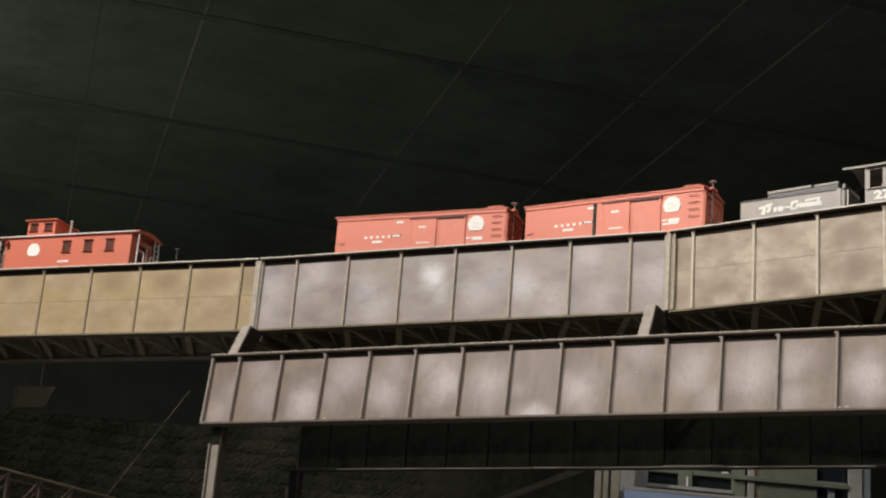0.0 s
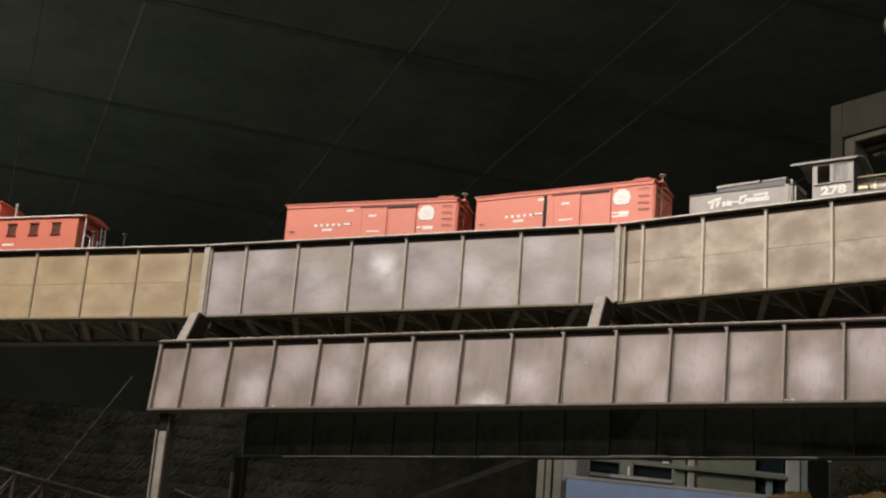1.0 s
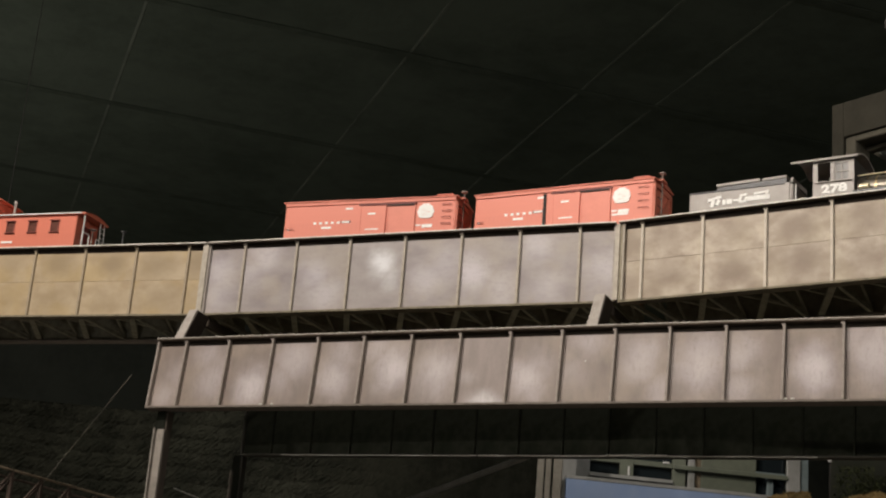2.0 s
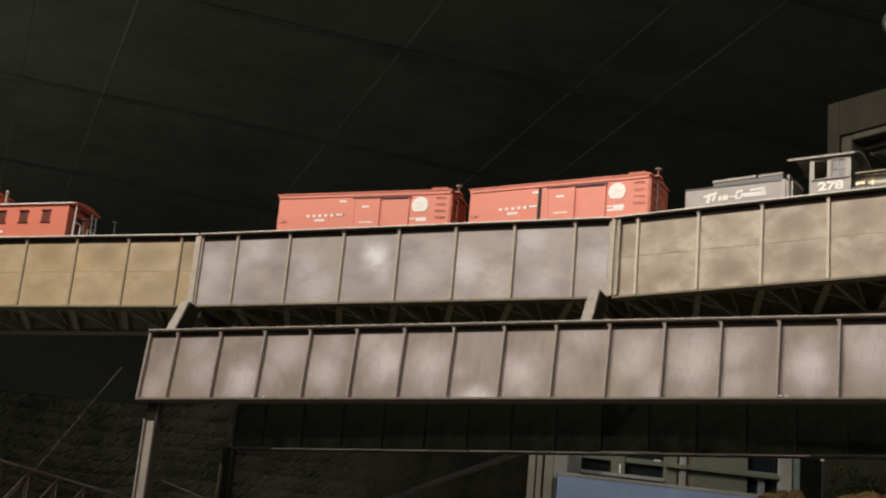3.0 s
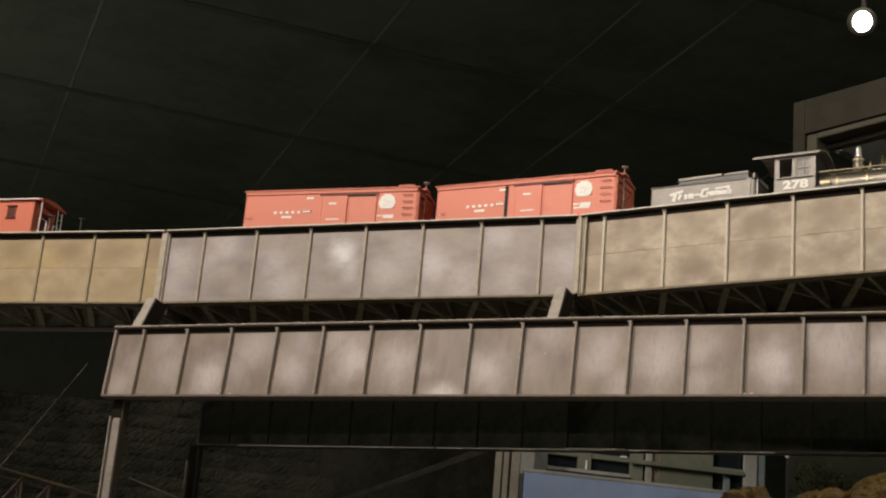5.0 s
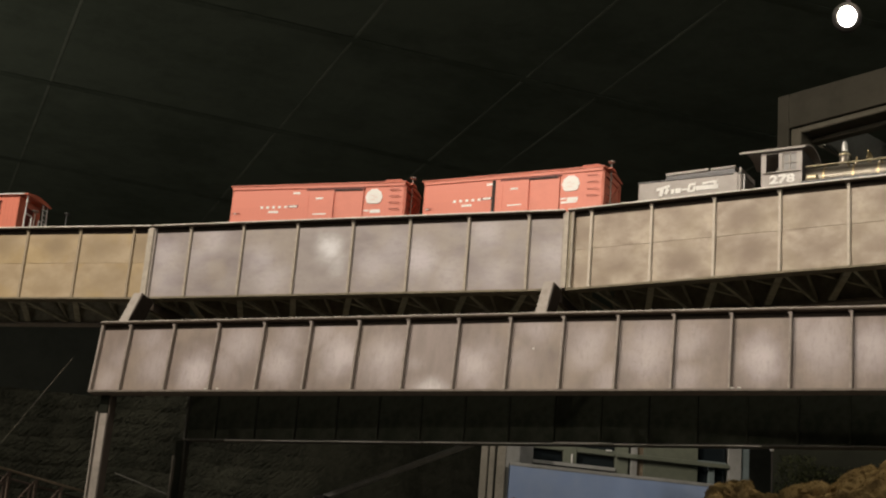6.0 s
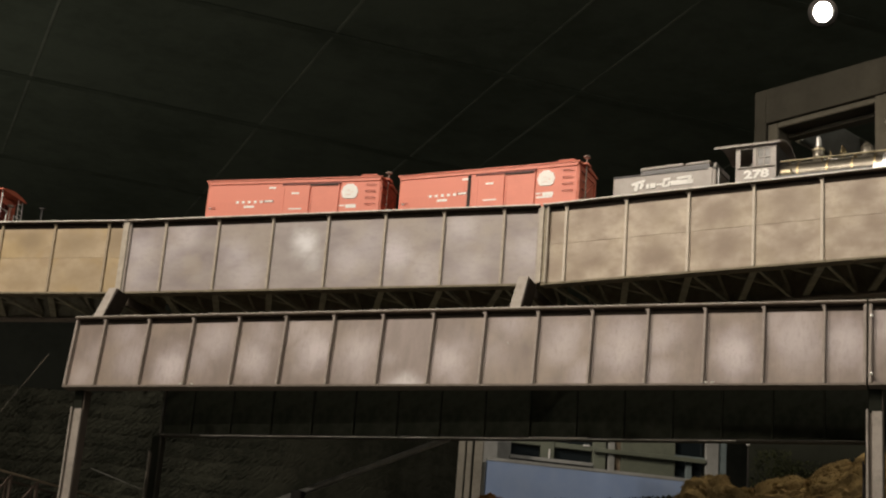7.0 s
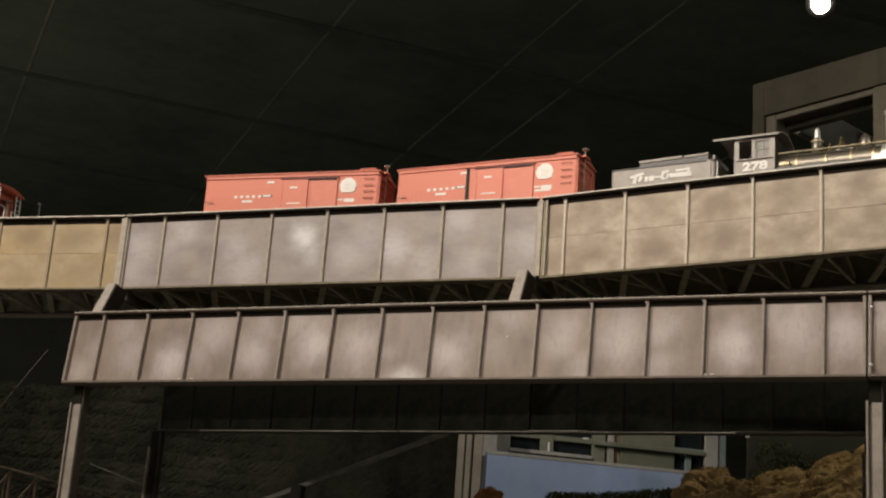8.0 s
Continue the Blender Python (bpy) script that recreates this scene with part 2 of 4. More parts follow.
LAMP, _n, _l, _b = material("lit_lamp")
_b.inputs["Emission Color"].default_value = (1.0, 0.93, 0.82, 1)
_b.inputs["Emission Strength"].default_value = 80


# ---------------------------------------------------------------- builders
def box(bm, size, at=(0, 0, 0), bevel=0.0, turn=None):
    m = Matrix.Translation(at) @ (turn or Matrix()) @ Matrix.Diagonal((*size, 1))
    made = bmesh.ops.create_cube(bm, size=1.0, matrix=m)["verts"]
    if bevel:
        edges = list({e for v in made for e in v.link_edges})
        bmesh.ops.bevel(bm, geom=edges, offset=bevel, segments=1, affect="EDGES", profile=0.5)
    return bm


def rod(bm, a, b, r, r2=None, seg=10):
    a, b = Vector(a), Vector(b)
    d = b - a
    m = Matrix.Translation((a + b) / 2) @ d.to_track_quat("Z", "Y").to_matrix().to_4x4()
    bmesh.ops.create_cone(bm, cap_ends=True, segments=seg, radius1=r, radius2=r if r2 is None else r2, depth=d.length, matrix=m)
    return bm


def ball(bm, r, at, squash=(1, 1, 1), seg=12):
    bmesh.ops.create_uvsphere(bm, u_segments=seg, v_segments=max(6, seg // 2 + 2), radius=r,
                              matrix=Matrix.Translation(at) @ Matrix.Diagonal((*squash, 1)))
    return bm


def bar(bm, a, b, w, h):
    """A straight flat bar of section w x h from a to b."""
    a, b = Vector(a), Vector(b)
    d = b - a
    m = Matrix.Translation((a + b) / 2) @ d.to_track_quat("X", "Z").to_matrix().to_4x4() @ Matrix.Diagonal((d.length, w, h, 1))
    bmesh.ops.create_cube(bm, size=1.0, matrix=m)
    return bm


def lathe(bm, profile, at, seg=16):
    """Turned shape: (radius, height) pairs round the z axis at a place."""
    rings = []
    for r, z in profile:
        rings.append([bm.verts.new((at[0] + r * math.cos(2 * math.pi * i / seg), at[1] + r * math.sin(2 * math.pi * i / seg), at[2] + z)) for i in range(seg)])
    for lo, hi in zip(rings, rings[1:]):
        for i in range(seg):
            bm.faces.new((lo[i], lo[(i + 1) % seg], hi[(i + 1) % seg], hi[i]))
    bm.faces.new(rings[-1])
    bm.faces.new(rings[0][::-1])
    return bm


def prism(bm, outline, y0, y1):
    """An outline of (x, z) pairs pushed from y0 to y1."""
    front = [bm.verts.new((x, y0, z)) for x, z in outline]
    back = [bm.verts.new((x, y1, z)) for x, z in outline]
    bm.faces.new(front)
    bm.faces.new(back[::-1])
    n = len(outline)
    for i in range(n):
        bm.faces.new((front[i], back[i], back[(i + 1) % n], front[(i + 1) % n]))
    return bm


def mesh_of(name, bm, mat, smooth=False):
    bmesh.ops.recalc_face_normals(bm, faces=bm.faces)
    me = bpy.data.meshes.new(name)
    bm.to_mesh(me)
    bm.free()
    me.materials.append(mat)
    if smooth:
        for p in me.polygons:
            p.use_smooth = True
        me.set_sharp_from_angle(angle=radians(40))
    return me


def part(name, bm, mat, parent=None, label="", smooth=False, at=None):
    ob = new(name, mesh_of(name, bm, mat, smooth))
    ob.parent = parent
    if at is not None:
        ob.location = at
    return tagged(ob, label)


def piece(name, me, parent, at=(0, 0, 0), rz=0.0):
    ob = new(name, me)
    ob.parent = parent
    ob.location = at
    ob.rotation_euler = (0, 0, rz)
    return ob


def thing(name, label, category, group="", m=None):
    ob = new(name)
    ob.empty_display_size = 0.05
    if m is not None:
        ob.matrix_world = m
    return tagged(ob, label, category, group)


def B():
    return bmesh.new()


# ---------------------------------------------------------------- hall
TURN = 48.0   # the hall's axis, degrees right of the y axis
D1 = Vector((math.sin(radians(TURN)), math.cos(radians(TURN)), 0))
D2 = Vector((-D1.y, D1.x, 0))
ROOM = pose(0, 0, 0, 0, 0, 90 - TURN)     # local x runs along D1, local y along D2
H = 5.0
U0, U1, V0, V1 = -5.0, 14.0, -7.0, 10.0
UM, VM, UL, VL = (U0 + U1) / 2, (V0 + V1) / 2, U1 - U0, V1 - V0


def structure(name, bm, mat, label, m=None):
    ob = part(name, bm, mat)
    if m is not None:
        ob.matrix_world = m
    return tagged(ob, label, kind="structure")


structure("floor", box(B(), (UL, VL, 0.1), (UM, VM, -0.05)), FLOOR, "dull brown hall carpet", ROOM)
bm = box(B(), (UL, VL, 0.1), (UM, VM, H + 0.05))
n_black = len(bm.faces)
for u in (-3.4, -2.2, -1.0, 0.17, 1.56, 2.55, 3.0, 4.3, 5.5, 6.7, 7.9, 9.1, 10.3):
    box(bm, (0.016, VL, 0.0016), (u, VM, H - 0.0008))
n_seam = len(bm.faces)
for i in range(11):          # dark taped joints between the sheets
    box(bm, (UL, 0.060, 0.002), (UM, V0 + 0.0775 + i * 1.515, H - 0.0045))
bm.faces.ensure_lookup_table()
for f in bm.faces[n_black:]:
    f.material_index = 1 if f.index < n_seam else 2
lid = structure("ceiling", bm, CEILING, "black painted ceiling with thin panel seams", ROOM)
lid.data.materials.append(CEILING_RIB)
lid.data.materials.append(CEILING_TAPE)
structure("wall_north", box(B(), (0.15, VL, H), (U1 + 0.075, VM, H / 2)), HALL_WALL, "plain black hall wall", ROOM)
structure("wall_south", box(B(), (0.15, VL, H), (U0 - 0.075, VM, H / 2)), HALL_WALL, "plain black hall wall", ROOM)
structure("wall_west", box(B(), (UL + 0.3, 0.15, H), (UM, V1 + 0.075, H / 2)), HALL_WALL, "plain black hall wall", ROOM)
structure("wall_east", box(B(), (UL + 0.3, 0.15, H), (UM, V0 - 0.075, H / 2)), HALL_WALL, "plain black hall wall", ROOM)

# ---------------------------------------------------------------- girders
ZL = 2.3992     # underside of the lower girder's top flange
ZU = 2.671     # underside of the upper girders' top flange
HL, HU = 0.1592, 0.1741


def stiffener_mesh(height, depth, mat, width=0.0046):
    bm = B()
    box(bm, (width, depth, height), (0, depth / 2, -height / 2), 0.0007)
    e, g = width / 2, width / 2 + 0.0048      # small corner gusset at the top
    v = [bm.verts.new(p) for p in ((-e, 0, 0), (-g, 0, 0), (-e, 0, -0.0080), (-e, depth, 0), (-g, depth, 0), (-e, depth, -0.0080))]
    for f in ((0, 1, 2), (3, 5, 4), (0, 3, 4, 1), (1, 4, 5, 2), (2, 5, 3, 0)):
        bm.faces.new([v[i] for i in f])
    return mesh_of("stiffener", bm, mat)


def girder(owner, length, stations, height, y0, web, trim, clouds=None, depth=0.011, boards=1, ends=(True, True), rear=0.018, width=0.0046, over=0.0, rib=None, edge=None, thick=0.0065, low_thick=0.0055, leg=0.0110, low=None):
    """One plate girder along local x, its face towards -y, its top flange's underside at z = 0."""
    wide = depth + rear
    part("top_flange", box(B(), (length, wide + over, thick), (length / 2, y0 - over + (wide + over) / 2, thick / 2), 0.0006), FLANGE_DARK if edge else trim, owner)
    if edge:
        part("highlight_edge", box(B(), (length, 0.004, 0.0028), (length / 2, y0 - over + 0.0012, thick), 0.0006), edge, owner, "bright upper edge with a highlight in its colour")
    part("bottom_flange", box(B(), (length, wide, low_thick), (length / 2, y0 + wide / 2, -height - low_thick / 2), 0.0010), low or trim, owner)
    if edge:                   # dark strip added for the shadow band under the flange
        part("shadow_strip", box(B(), (length - 0.004, 0.003, leg), (length / 2, y0 + depth + 0.0008, -leg / 2), 0.0005), SHADE_BROWN, owner, "dark brown strip for the shadow under the flange")
    sme = stiffener_mesh(height, depth, rib or trim, width)
    for x in stations:
        piece("stiffener", sme, owner, (x, y0 + 0.0012, 0))
    pieces = []
    cuts = [0.0, *stations, length]
    made = {}
    for a, b in zip(cuts, cuts[1:]):
        if b - a < 0.004:
            continue
        for k in range(boards):
            h = height / boards
            key = round(b - a, 4)
            if key not in made:
                made[key] = mesh_of("panel", box(B(), (b - a - 0.0012, 0.005, h - (0.0004 if boards > 1 else 0)), (0, 0, 0), 0.0006 if boards == 1 else 0.0002), web)
            ob = piece("panel", made[key], owner, ((a + b) / 2, y0 + depth + 0.0025 + 0.0002 * k, -h * (k + 0.5)))
            u, v, gain, spread = clouds(len(pieces)) if clouds else (0.5, 0.5, 0.5, 1.0)
            ob.color = (0.5 + (u - 0.5) * (b - a) / 0.12, 0.5 + (0.5 - v) * h / 0.18, gain, spread)
            pieces.append(ob)
    for on, x in zip(ends, (0.0, length)):
        if on:
            part("end_plate", box(B(), (0.006, wide - 0.002, height), (x + (0.003 if x == 0 else -0.003), y0 + wide / 2, -height / 2), 0.001), trim, owner)
    return pieces


def spaced(first, step, n):
    return [first + step * i for i in range(n)]


# lower pair of girders that carries the upper bridge
P = 0.115
LOW_CLOUDS = ((0.8, 0.55, 0.3, 0.8), (0.75, 0.6, 0.5, 1.0), (0.65, 0.72, 0.85, 0.9), (0.55, 0.32, 0.55, 1.0), (0.42, 0.6, 0.72, 0.9), (0.65, 0.5, 0.85, 0.95),
              (0.6, 0.55, 0.7, 1.0), (0.55, 1.0, 0.55, 1.2), (0.4, 0.66, 0.7, 0.9), (0.2, 0.55, 0.25, 0.8), (0.5, 0.42, 0.6, 0.9), (0.58, 0.5, 0.65, 1.1),
              (0.25, 0.42, 0.5, 0.8), (0.55, 0.58, 0.85, 0.95), (0.55, 0.42, 0.65, 1.1), (0.5, 0.5, 0.75, 1.0))
MIDDLE_CLOUDS = ((0.3, 0.75, 0.35, 0.9), (0.15, 0.4, 0.35, 0.8), (0.6, 0.78, 0.5, 0.9), (0.60, 0.38, 0.75, 1.0), (0.75, 0.42, 0.35, 0.9), (0.2, 0.56, 0.75, 0.9), (0.5, 0.78, 0.4, 0.7), (0.4, 0.6, 0.2, 0.8))
low = thing("plate_girder", "grey-brown painted plate girder with pale spray mottling, carrying the bridge brackets", "girder", "lower girders", pose(0.003, 0, ZL, -6.0))
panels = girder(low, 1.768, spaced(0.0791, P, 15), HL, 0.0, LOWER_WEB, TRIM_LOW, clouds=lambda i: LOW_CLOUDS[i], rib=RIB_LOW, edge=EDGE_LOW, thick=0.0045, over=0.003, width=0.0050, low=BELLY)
panels[7].material_slots[0].link = "OBJECT"      # strong pale patch near the bottom
panels[7].material_slots[0].material = LOWER_BRIGHT
for x in (0.306, 0.335, 1.467, 1.480):
    part("paint_chip", box(B(), (0.007, 0.003, 0.0035), (x, 0.0, -HL + 0.001), 0.001), PALE_TRIM, low, "bare white paint chip")
part("paint_chip", box(B(), (0.004, 0.002, 0.0028), (1.052, 0.0105, -0.43 * HL), 0.0008), PALE_TRIM, low, "bare white paint chip")
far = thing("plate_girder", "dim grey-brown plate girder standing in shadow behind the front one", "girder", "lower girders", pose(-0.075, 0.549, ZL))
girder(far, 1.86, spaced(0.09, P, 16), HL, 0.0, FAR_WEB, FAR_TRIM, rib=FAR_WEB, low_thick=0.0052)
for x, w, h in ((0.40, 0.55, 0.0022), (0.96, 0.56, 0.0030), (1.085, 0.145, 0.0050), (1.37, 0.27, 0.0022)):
    part("lit_edge_strip", box(B(), (w, 0.003, h), (x, -0.0006, -HL - 0.0052 + h / 2 + 0.0004 * (w < 0.2)), 0.0006), LIT_STRIP if w > 0.2 else PALE_TRIM, far, "pale lower edge with light put into its colour")
nxt = thing("plate_girder", "grey-brown painted plate girder bolted end to end with the next", "girder", "lower girders", pose(1.775, 0, ZL, -6.0, 0, -3.0))
girder(nxt, 1.2, spaced(0.085, P, 10), HL, 0.0, LOWER_WEB, TRIM_LOW, clouds=lambda i: LOW_CLOUDS[(i * 5 + 3) % 16], rib=RIB_LOW, edge=EDGE_LOW, thick=0.0045, over=0.003, width=0.0050, low=BELLY)
for z in (-0.026, -0.142):
    part("bolt", ball(B(), 0.0035, (0.006, -0.001, z), (1, 0.8, 1), 10), SILVER, nxt, "bright bolt head")


# upper bridge: three straight spans on a curve
def span(label, x, y, turn, length, stations, web, trim, boards):
    ob = thing("bridge_span", label, "bridge", "upper bridge spans", pose(x, y, ZU, 0, 0, turn))
    rnd = random.Random(7 if web is LEFT_WEB else 19)

    def clouds(i):
        if web is MIDDLE_WEB:
            return MIDDLE_CLOUDS[i]
        upper = i % 2 == 0
        gain = (0.85 if upper else 0.45) if web is LEFT_WEB else 0.8
        return rnd.uniform(0.4, 0.6), rnd.uniform(0.40, 0.60), gain * rnd.uniform(0.6, 1.1), rnd.uniform(0.8, 1.15)

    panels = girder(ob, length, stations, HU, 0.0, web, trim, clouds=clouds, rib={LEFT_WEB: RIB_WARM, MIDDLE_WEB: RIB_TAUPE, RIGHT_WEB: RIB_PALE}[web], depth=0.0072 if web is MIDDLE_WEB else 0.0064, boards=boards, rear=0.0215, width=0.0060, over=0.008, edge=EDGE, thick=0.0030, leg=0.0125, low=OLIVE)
    if web is MIDDLE_WEB:      # one panel has a strong pale patch
        panels[3].material_slots[0].link = "OBJECT"
        panels[3].material_slots[0].material = MIDDLE_BRIGHT
    if web is LEFT_WEB:
        part("cover_strip", box(B(), (0.015, 0.005, HU), (length - 0.0015, -0.0015, -HU / 2), 0.0008), JOINT, ob)
    if web is RIGHT_WEB:       # strips that close the joint with the middle span
        part("cover_strip", box(B(), (0.011, 0.005, HU), (-0.0035, -0.0010, -HU / 2), 0.0008), JOINT, ob)
        part("cover_strip", box(B(), (0.0050, 0.005, HU), (0.011, -0.0002, -HU / 2), 0.0008), JOINT, ob)
    back = 0.252
    part("rear_web", box(B(), (length, 0.006, HU), (length / 2, back, -HU / 2)), LATTICE, ob)
    part("rear_flange", box(B(), (length, 0.03, 0.006), (length / 2, back, -HU - 0.003), 0.001), TRIM, ob)
    part("rear_flange", box(B(), (length, 0.03, 0.006), (length / 2, back, 0.003), 0.001), TRIM, ob)
    zb = -HU + 0.006
    y1, y2 = 0.020, back - 0.004
    st = [0.012, *stations, length - 0.012]
    strut = mesh_of("cross_strut", box(B(), (0.0075, y2 - y1, 0.008), (0, (y1 + y2) / 2, -0.002)), LATTICE)
    sway = B()
    bar(sway, (0, y1, 0), (0, y2, HU * 0.72), 0.006, 0.006)
    bar(sway, (0, y2, 0), (0, y1, HU * 0.72), 0.006, 0.006)
    sway = mesh_of("sway_brace", sway, LATTICE)
    for s in st:
        piece("cross_strut", strut, ob, (s, 0, zb))
        piece("sway_brace", sway, ob, (s, 0, zb + 0.006))
    for i, (a, b) in enumerate(zip(st, st[1:])):
        if b - a > 0.05:
            part("lateral_brace", bar(B(), (b, y1, zb - 0.001), (b - 0.78 * (b - a), y2, zb - 0.001), 0.014, 0.006), LATTICE, ob)
            part("lateral_brace", bar(B(), (a, y1, zb + 0.014), (b, y2, zb + 0.014), 0.008, 0.005), LATTICE, ob)
    part("deck", box(B(), (length, y2 - y1 - 0.004, 0.010), (length / 2, (y1 + y2) / 2, -0.046)), TIE, ob)
    tie = mesh_of("tie", box(B(), (0.012, 0.125, 0.010), (0, 0, 0), 0.001), TIE)
    n = int(length / 0.03)
    for i in range(n):
        piece("tie", tie, ob, ((i + 0.5) * length / n, 0.136, -0.036))
    for y in (0.136 - 0.024, 0.136 + 0.024):
        r = box(B(), (length, 0.003, 0.005), (length / 2, y, -0.0285))
        part("rail", box(r, (length, 0.006, 0.0015), (length / 2, y, -0.0302)), RAIL, ob)
    return ob


span("warm ochre painted plate girder span with a lattice underside", -0.870 - 0.30, 0.0318 - 0.0268, 5.1, 1.206,
     [1.206 - 0.0501 - 0.1456 * k for k in range(7, -1, -1)], LEFT_WEB, TRIM_WARM, 2)
span("pale pinkish-grey painted plate girder span with spray mottling", 0.036, 0.112, 1.2, 1.031,
     spaced(0.1005, 0.1411, 7), MIDDLE_WEB, TRIM, 1)
span("cream-grey weathered plate girder span with a board seam along its middle", 1.0745, 0.133, -9.74, 1.55,
     spaced(0.0538, 0.1408, 10), RIGHT_WEB, TRIM_WARM, 2)


# brackets between the two levels
def bracket(x):
    ob = thing("bridge_bracket", "pale grey tapered bracket on the lower girder holding a span's end", "bracket", "bridge brackets", pose(x, 0.012, ZL + 0.0055))
    bm = B()
    w = 0.0118
    pts = [(-w, 0.0, 0), (w, 0.0, 0), (w, 0.066, 0), (-w, 0.066, 0), (-w + 0.001, 0.048, 0.086), (w - 0.001, 0.048, 0.086), (w - 0.001, 0.088, 0.082), (-w + 0.001, 0.088, 0.082)]
    v = [bm.verts.new(p) for p in pts]
    for f in ((0, 1, 2, 3), (4, 5, 6, 7), (0, 1, 5, 4), (1, 2, 6, 5), (2, 3, 7, 6), (3, 0, 4, 7)):
        bm.faces.new([v[i] for i in f])
    part("column", bm, BRACKET, ob)
    bm = B()
    for k in (0, 1):
        [bm.verts.new((w + 0.0006 + 0.0016 * k, y, z)) for y, z in ((0.004, 0.004), (0.060, 0.004), (0.100, 0.080), (0.050, 0.082))]
    v = list(bm.verts)
    for f in ((0, 1, 2, 3), (7, 6, 5, 4), (0, 4, 5, 1), (1, 5, 6, 2), (2, 6, 7, 3), (3, 7, 4, 0)):
        bm.faces.new([v[i] for i in f])
    part("shade_cheek", bm, SHADE_BROWN, ob, "dark brown plate for the bracket's shaded side")
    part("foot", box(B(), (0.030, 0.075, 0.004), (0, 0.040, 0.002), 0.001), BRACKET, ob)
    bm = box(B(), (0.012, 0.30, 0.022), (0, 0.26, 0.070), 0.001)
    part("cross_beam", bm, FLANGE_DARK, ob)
    part("rear_column", box(B(), (0.022, 0.03, 0.058), (0, 0.395, 0.029), 0.001), LATTICE, ob)
    part("deck_light_stop", box(B(), (0.09, 0.165, 0.004), (0.012, 0.255, ZU - ZL - 0.0065 - 0.058)), FLANGE_DARK, ob)
    part("joint_light_stop", box(B(), (0.040, 0.003, HU + 0.002), (-0.004 if x < 0.5 else 0.010, 0.130 if x < 0.5 else 0.152, ZU - ZL - 0.0025 - HU / 2)), TRIM, ob)
    part("rear_foot", box(B(), (0.02, 0.53, 0.004), (0, 0.27, 0.0022)), LATTICE, ob)
    return ob


bracket(0.050)
bracket(1.061)


# posts under the lower girders
def post(x, y, label, mat=POST, side=None, edge=None):
    ob = thing("support_post", label, "post", "support posts", pose(x, y, 0))
    top = ZL - HL - 0.0055
    h = top - 0.044
    part("shaft", box(B(), (0.019, 0.005, h), (0.0015, -0.0125, h / 2), 0.0010), mat, ob)
    part("edge_strip", box(B(), (0.0042, 0.006, h + 0.004), (-0.0168, -0.0115, h / 2 + 0.002), 0.0008), edge or mat, ob)
    part("web", box(B(), (0.014, 0.020, h - 0.004), (-0.0095, 0.0005, h / 2), 0.0006), WEB_SHADE, ob, "brown inner web with shade in its colour")
    part("side_plate", box(B(), (0.004, 0.024, top), (0.0105, 0.0025, top / 2), 0.0008), side or SIDE_SHADE, ob, "brown side plate with shade in its colour")
    part("base_plate", box(B(), (0.09, 0.09, 0.012), (0, 0, 0.006), 0.002), DARK_STEEL, ob)
    part("cap", box(B(), (0.022, 0.012, 0.044), (-0.0025, -0.006, top - 0.022)), DEEP_BLACK, ob, "black bearing block")
    return ob


SIDE_SHADE = worn("shaded_post_side", (0.065, 0.048, 0.034), (0.040, 0.030, 0.022), 30, 0.85)
post(0.040, 0.018, "taupe painted steel channel post under the girder's end")
post(1.787, 0.018, "taupe painted steel channel post under the girder joint")
post(-0.081, 0.565, "dim brown steel channel post under the shadowed girder", DEEP_BLACK, FAR_TRIM, POST)
post(1.726, 0.565, "dim steel channel post under the shadowed girder", DARK_STEEL)


def tall_post(x, y, turn):
    """Trestle bent under a span's far end."""
    ob = thing("trestle_bent", "taupe painted trestle bent under a bridge span's end", "post", "support posts", pose(x, y, 0, 0, 0, turn))
    top = ZU - HU - 0.0055
    for k in (0.02, 0.245):
        part("leg", box(B(), (0.036, 0.030, top - 0.03), (0, k, (top - 0.03) / 2), 0.002), POST, ob)
    part("cap_beam", box(B(), (0.040, 0.30, 0.03), (0, 0.132, top - 0.015), 0.002), POST, ob)


tall_post(-1.14, 0.006, 5.1)
tall_post(2.56, -0.122, -9.7)
post(2.93, -0.045, "taupe painted steel channel post under the girder's end")

# ---------------------------------------------------------------- train
RAILTOP = ZU - 0.026


def truck(owner, x, wheel_r=0.0155, base=0.07):
    t = part("truck", box(B(), (0.012, 0.075, 0.010), (0, 0, 0.022), 0.001), LOCO_DARK, owner, at=(x, 0, 0))
    for y in (-0.037, 0.037):
        bm = box(B(), (base + 0.02, 0.005, 0.006), (0, y, 0.026))
        bar(bm, (-base / 2, y, 0.016), (0, y, 0.008), 0.004, 0.004)
        bar(bm, (base / 2, y, 0.016), (0, y, 0.008), 0.004, 0.004)
        part("side_frame", bm, LOCO_DARK, t)
    for x2 in (-base / 2, base / 2):
        bm = rod(B(), (x2, -0.034, wheel_r), (x2, 0.034, wheel_r), 0.0025)
        for y in (-0.026, 0.026):
            rod(bm, (x2, y - 0.003, wheel_r), (x2, y + 0.003, wheel_r), wheel_r, seg=18)
        part("wheelset", bm, LOCO_DARK, t)
    return t


def bars(owner, name, spec, y, mat=LETTER):
    """Plain white bars in place of small writing: x, z, width, height each."""
    for x, z, w, h in spec:
        part(name, box(B(), (w, 0.0006, h), (x, y, z)), mat, owner)


def emblem(owner, x, z, radius, y):
    """White round emblem with a scalloped rim and a flat foot."""
    pts = []
    for i in range(64):
        a = 2 * math.pi * i / 64
        q = radius * (1 + 0.035 * math.cos(10 * a))
        pts.append((x + q * math.cos(a), z + max(q * math.sin(a), -0.80 * radius)))
    part("herald", prism(B(), pts, y - 0.0014, y), LETTER, owner, "white round emblem")


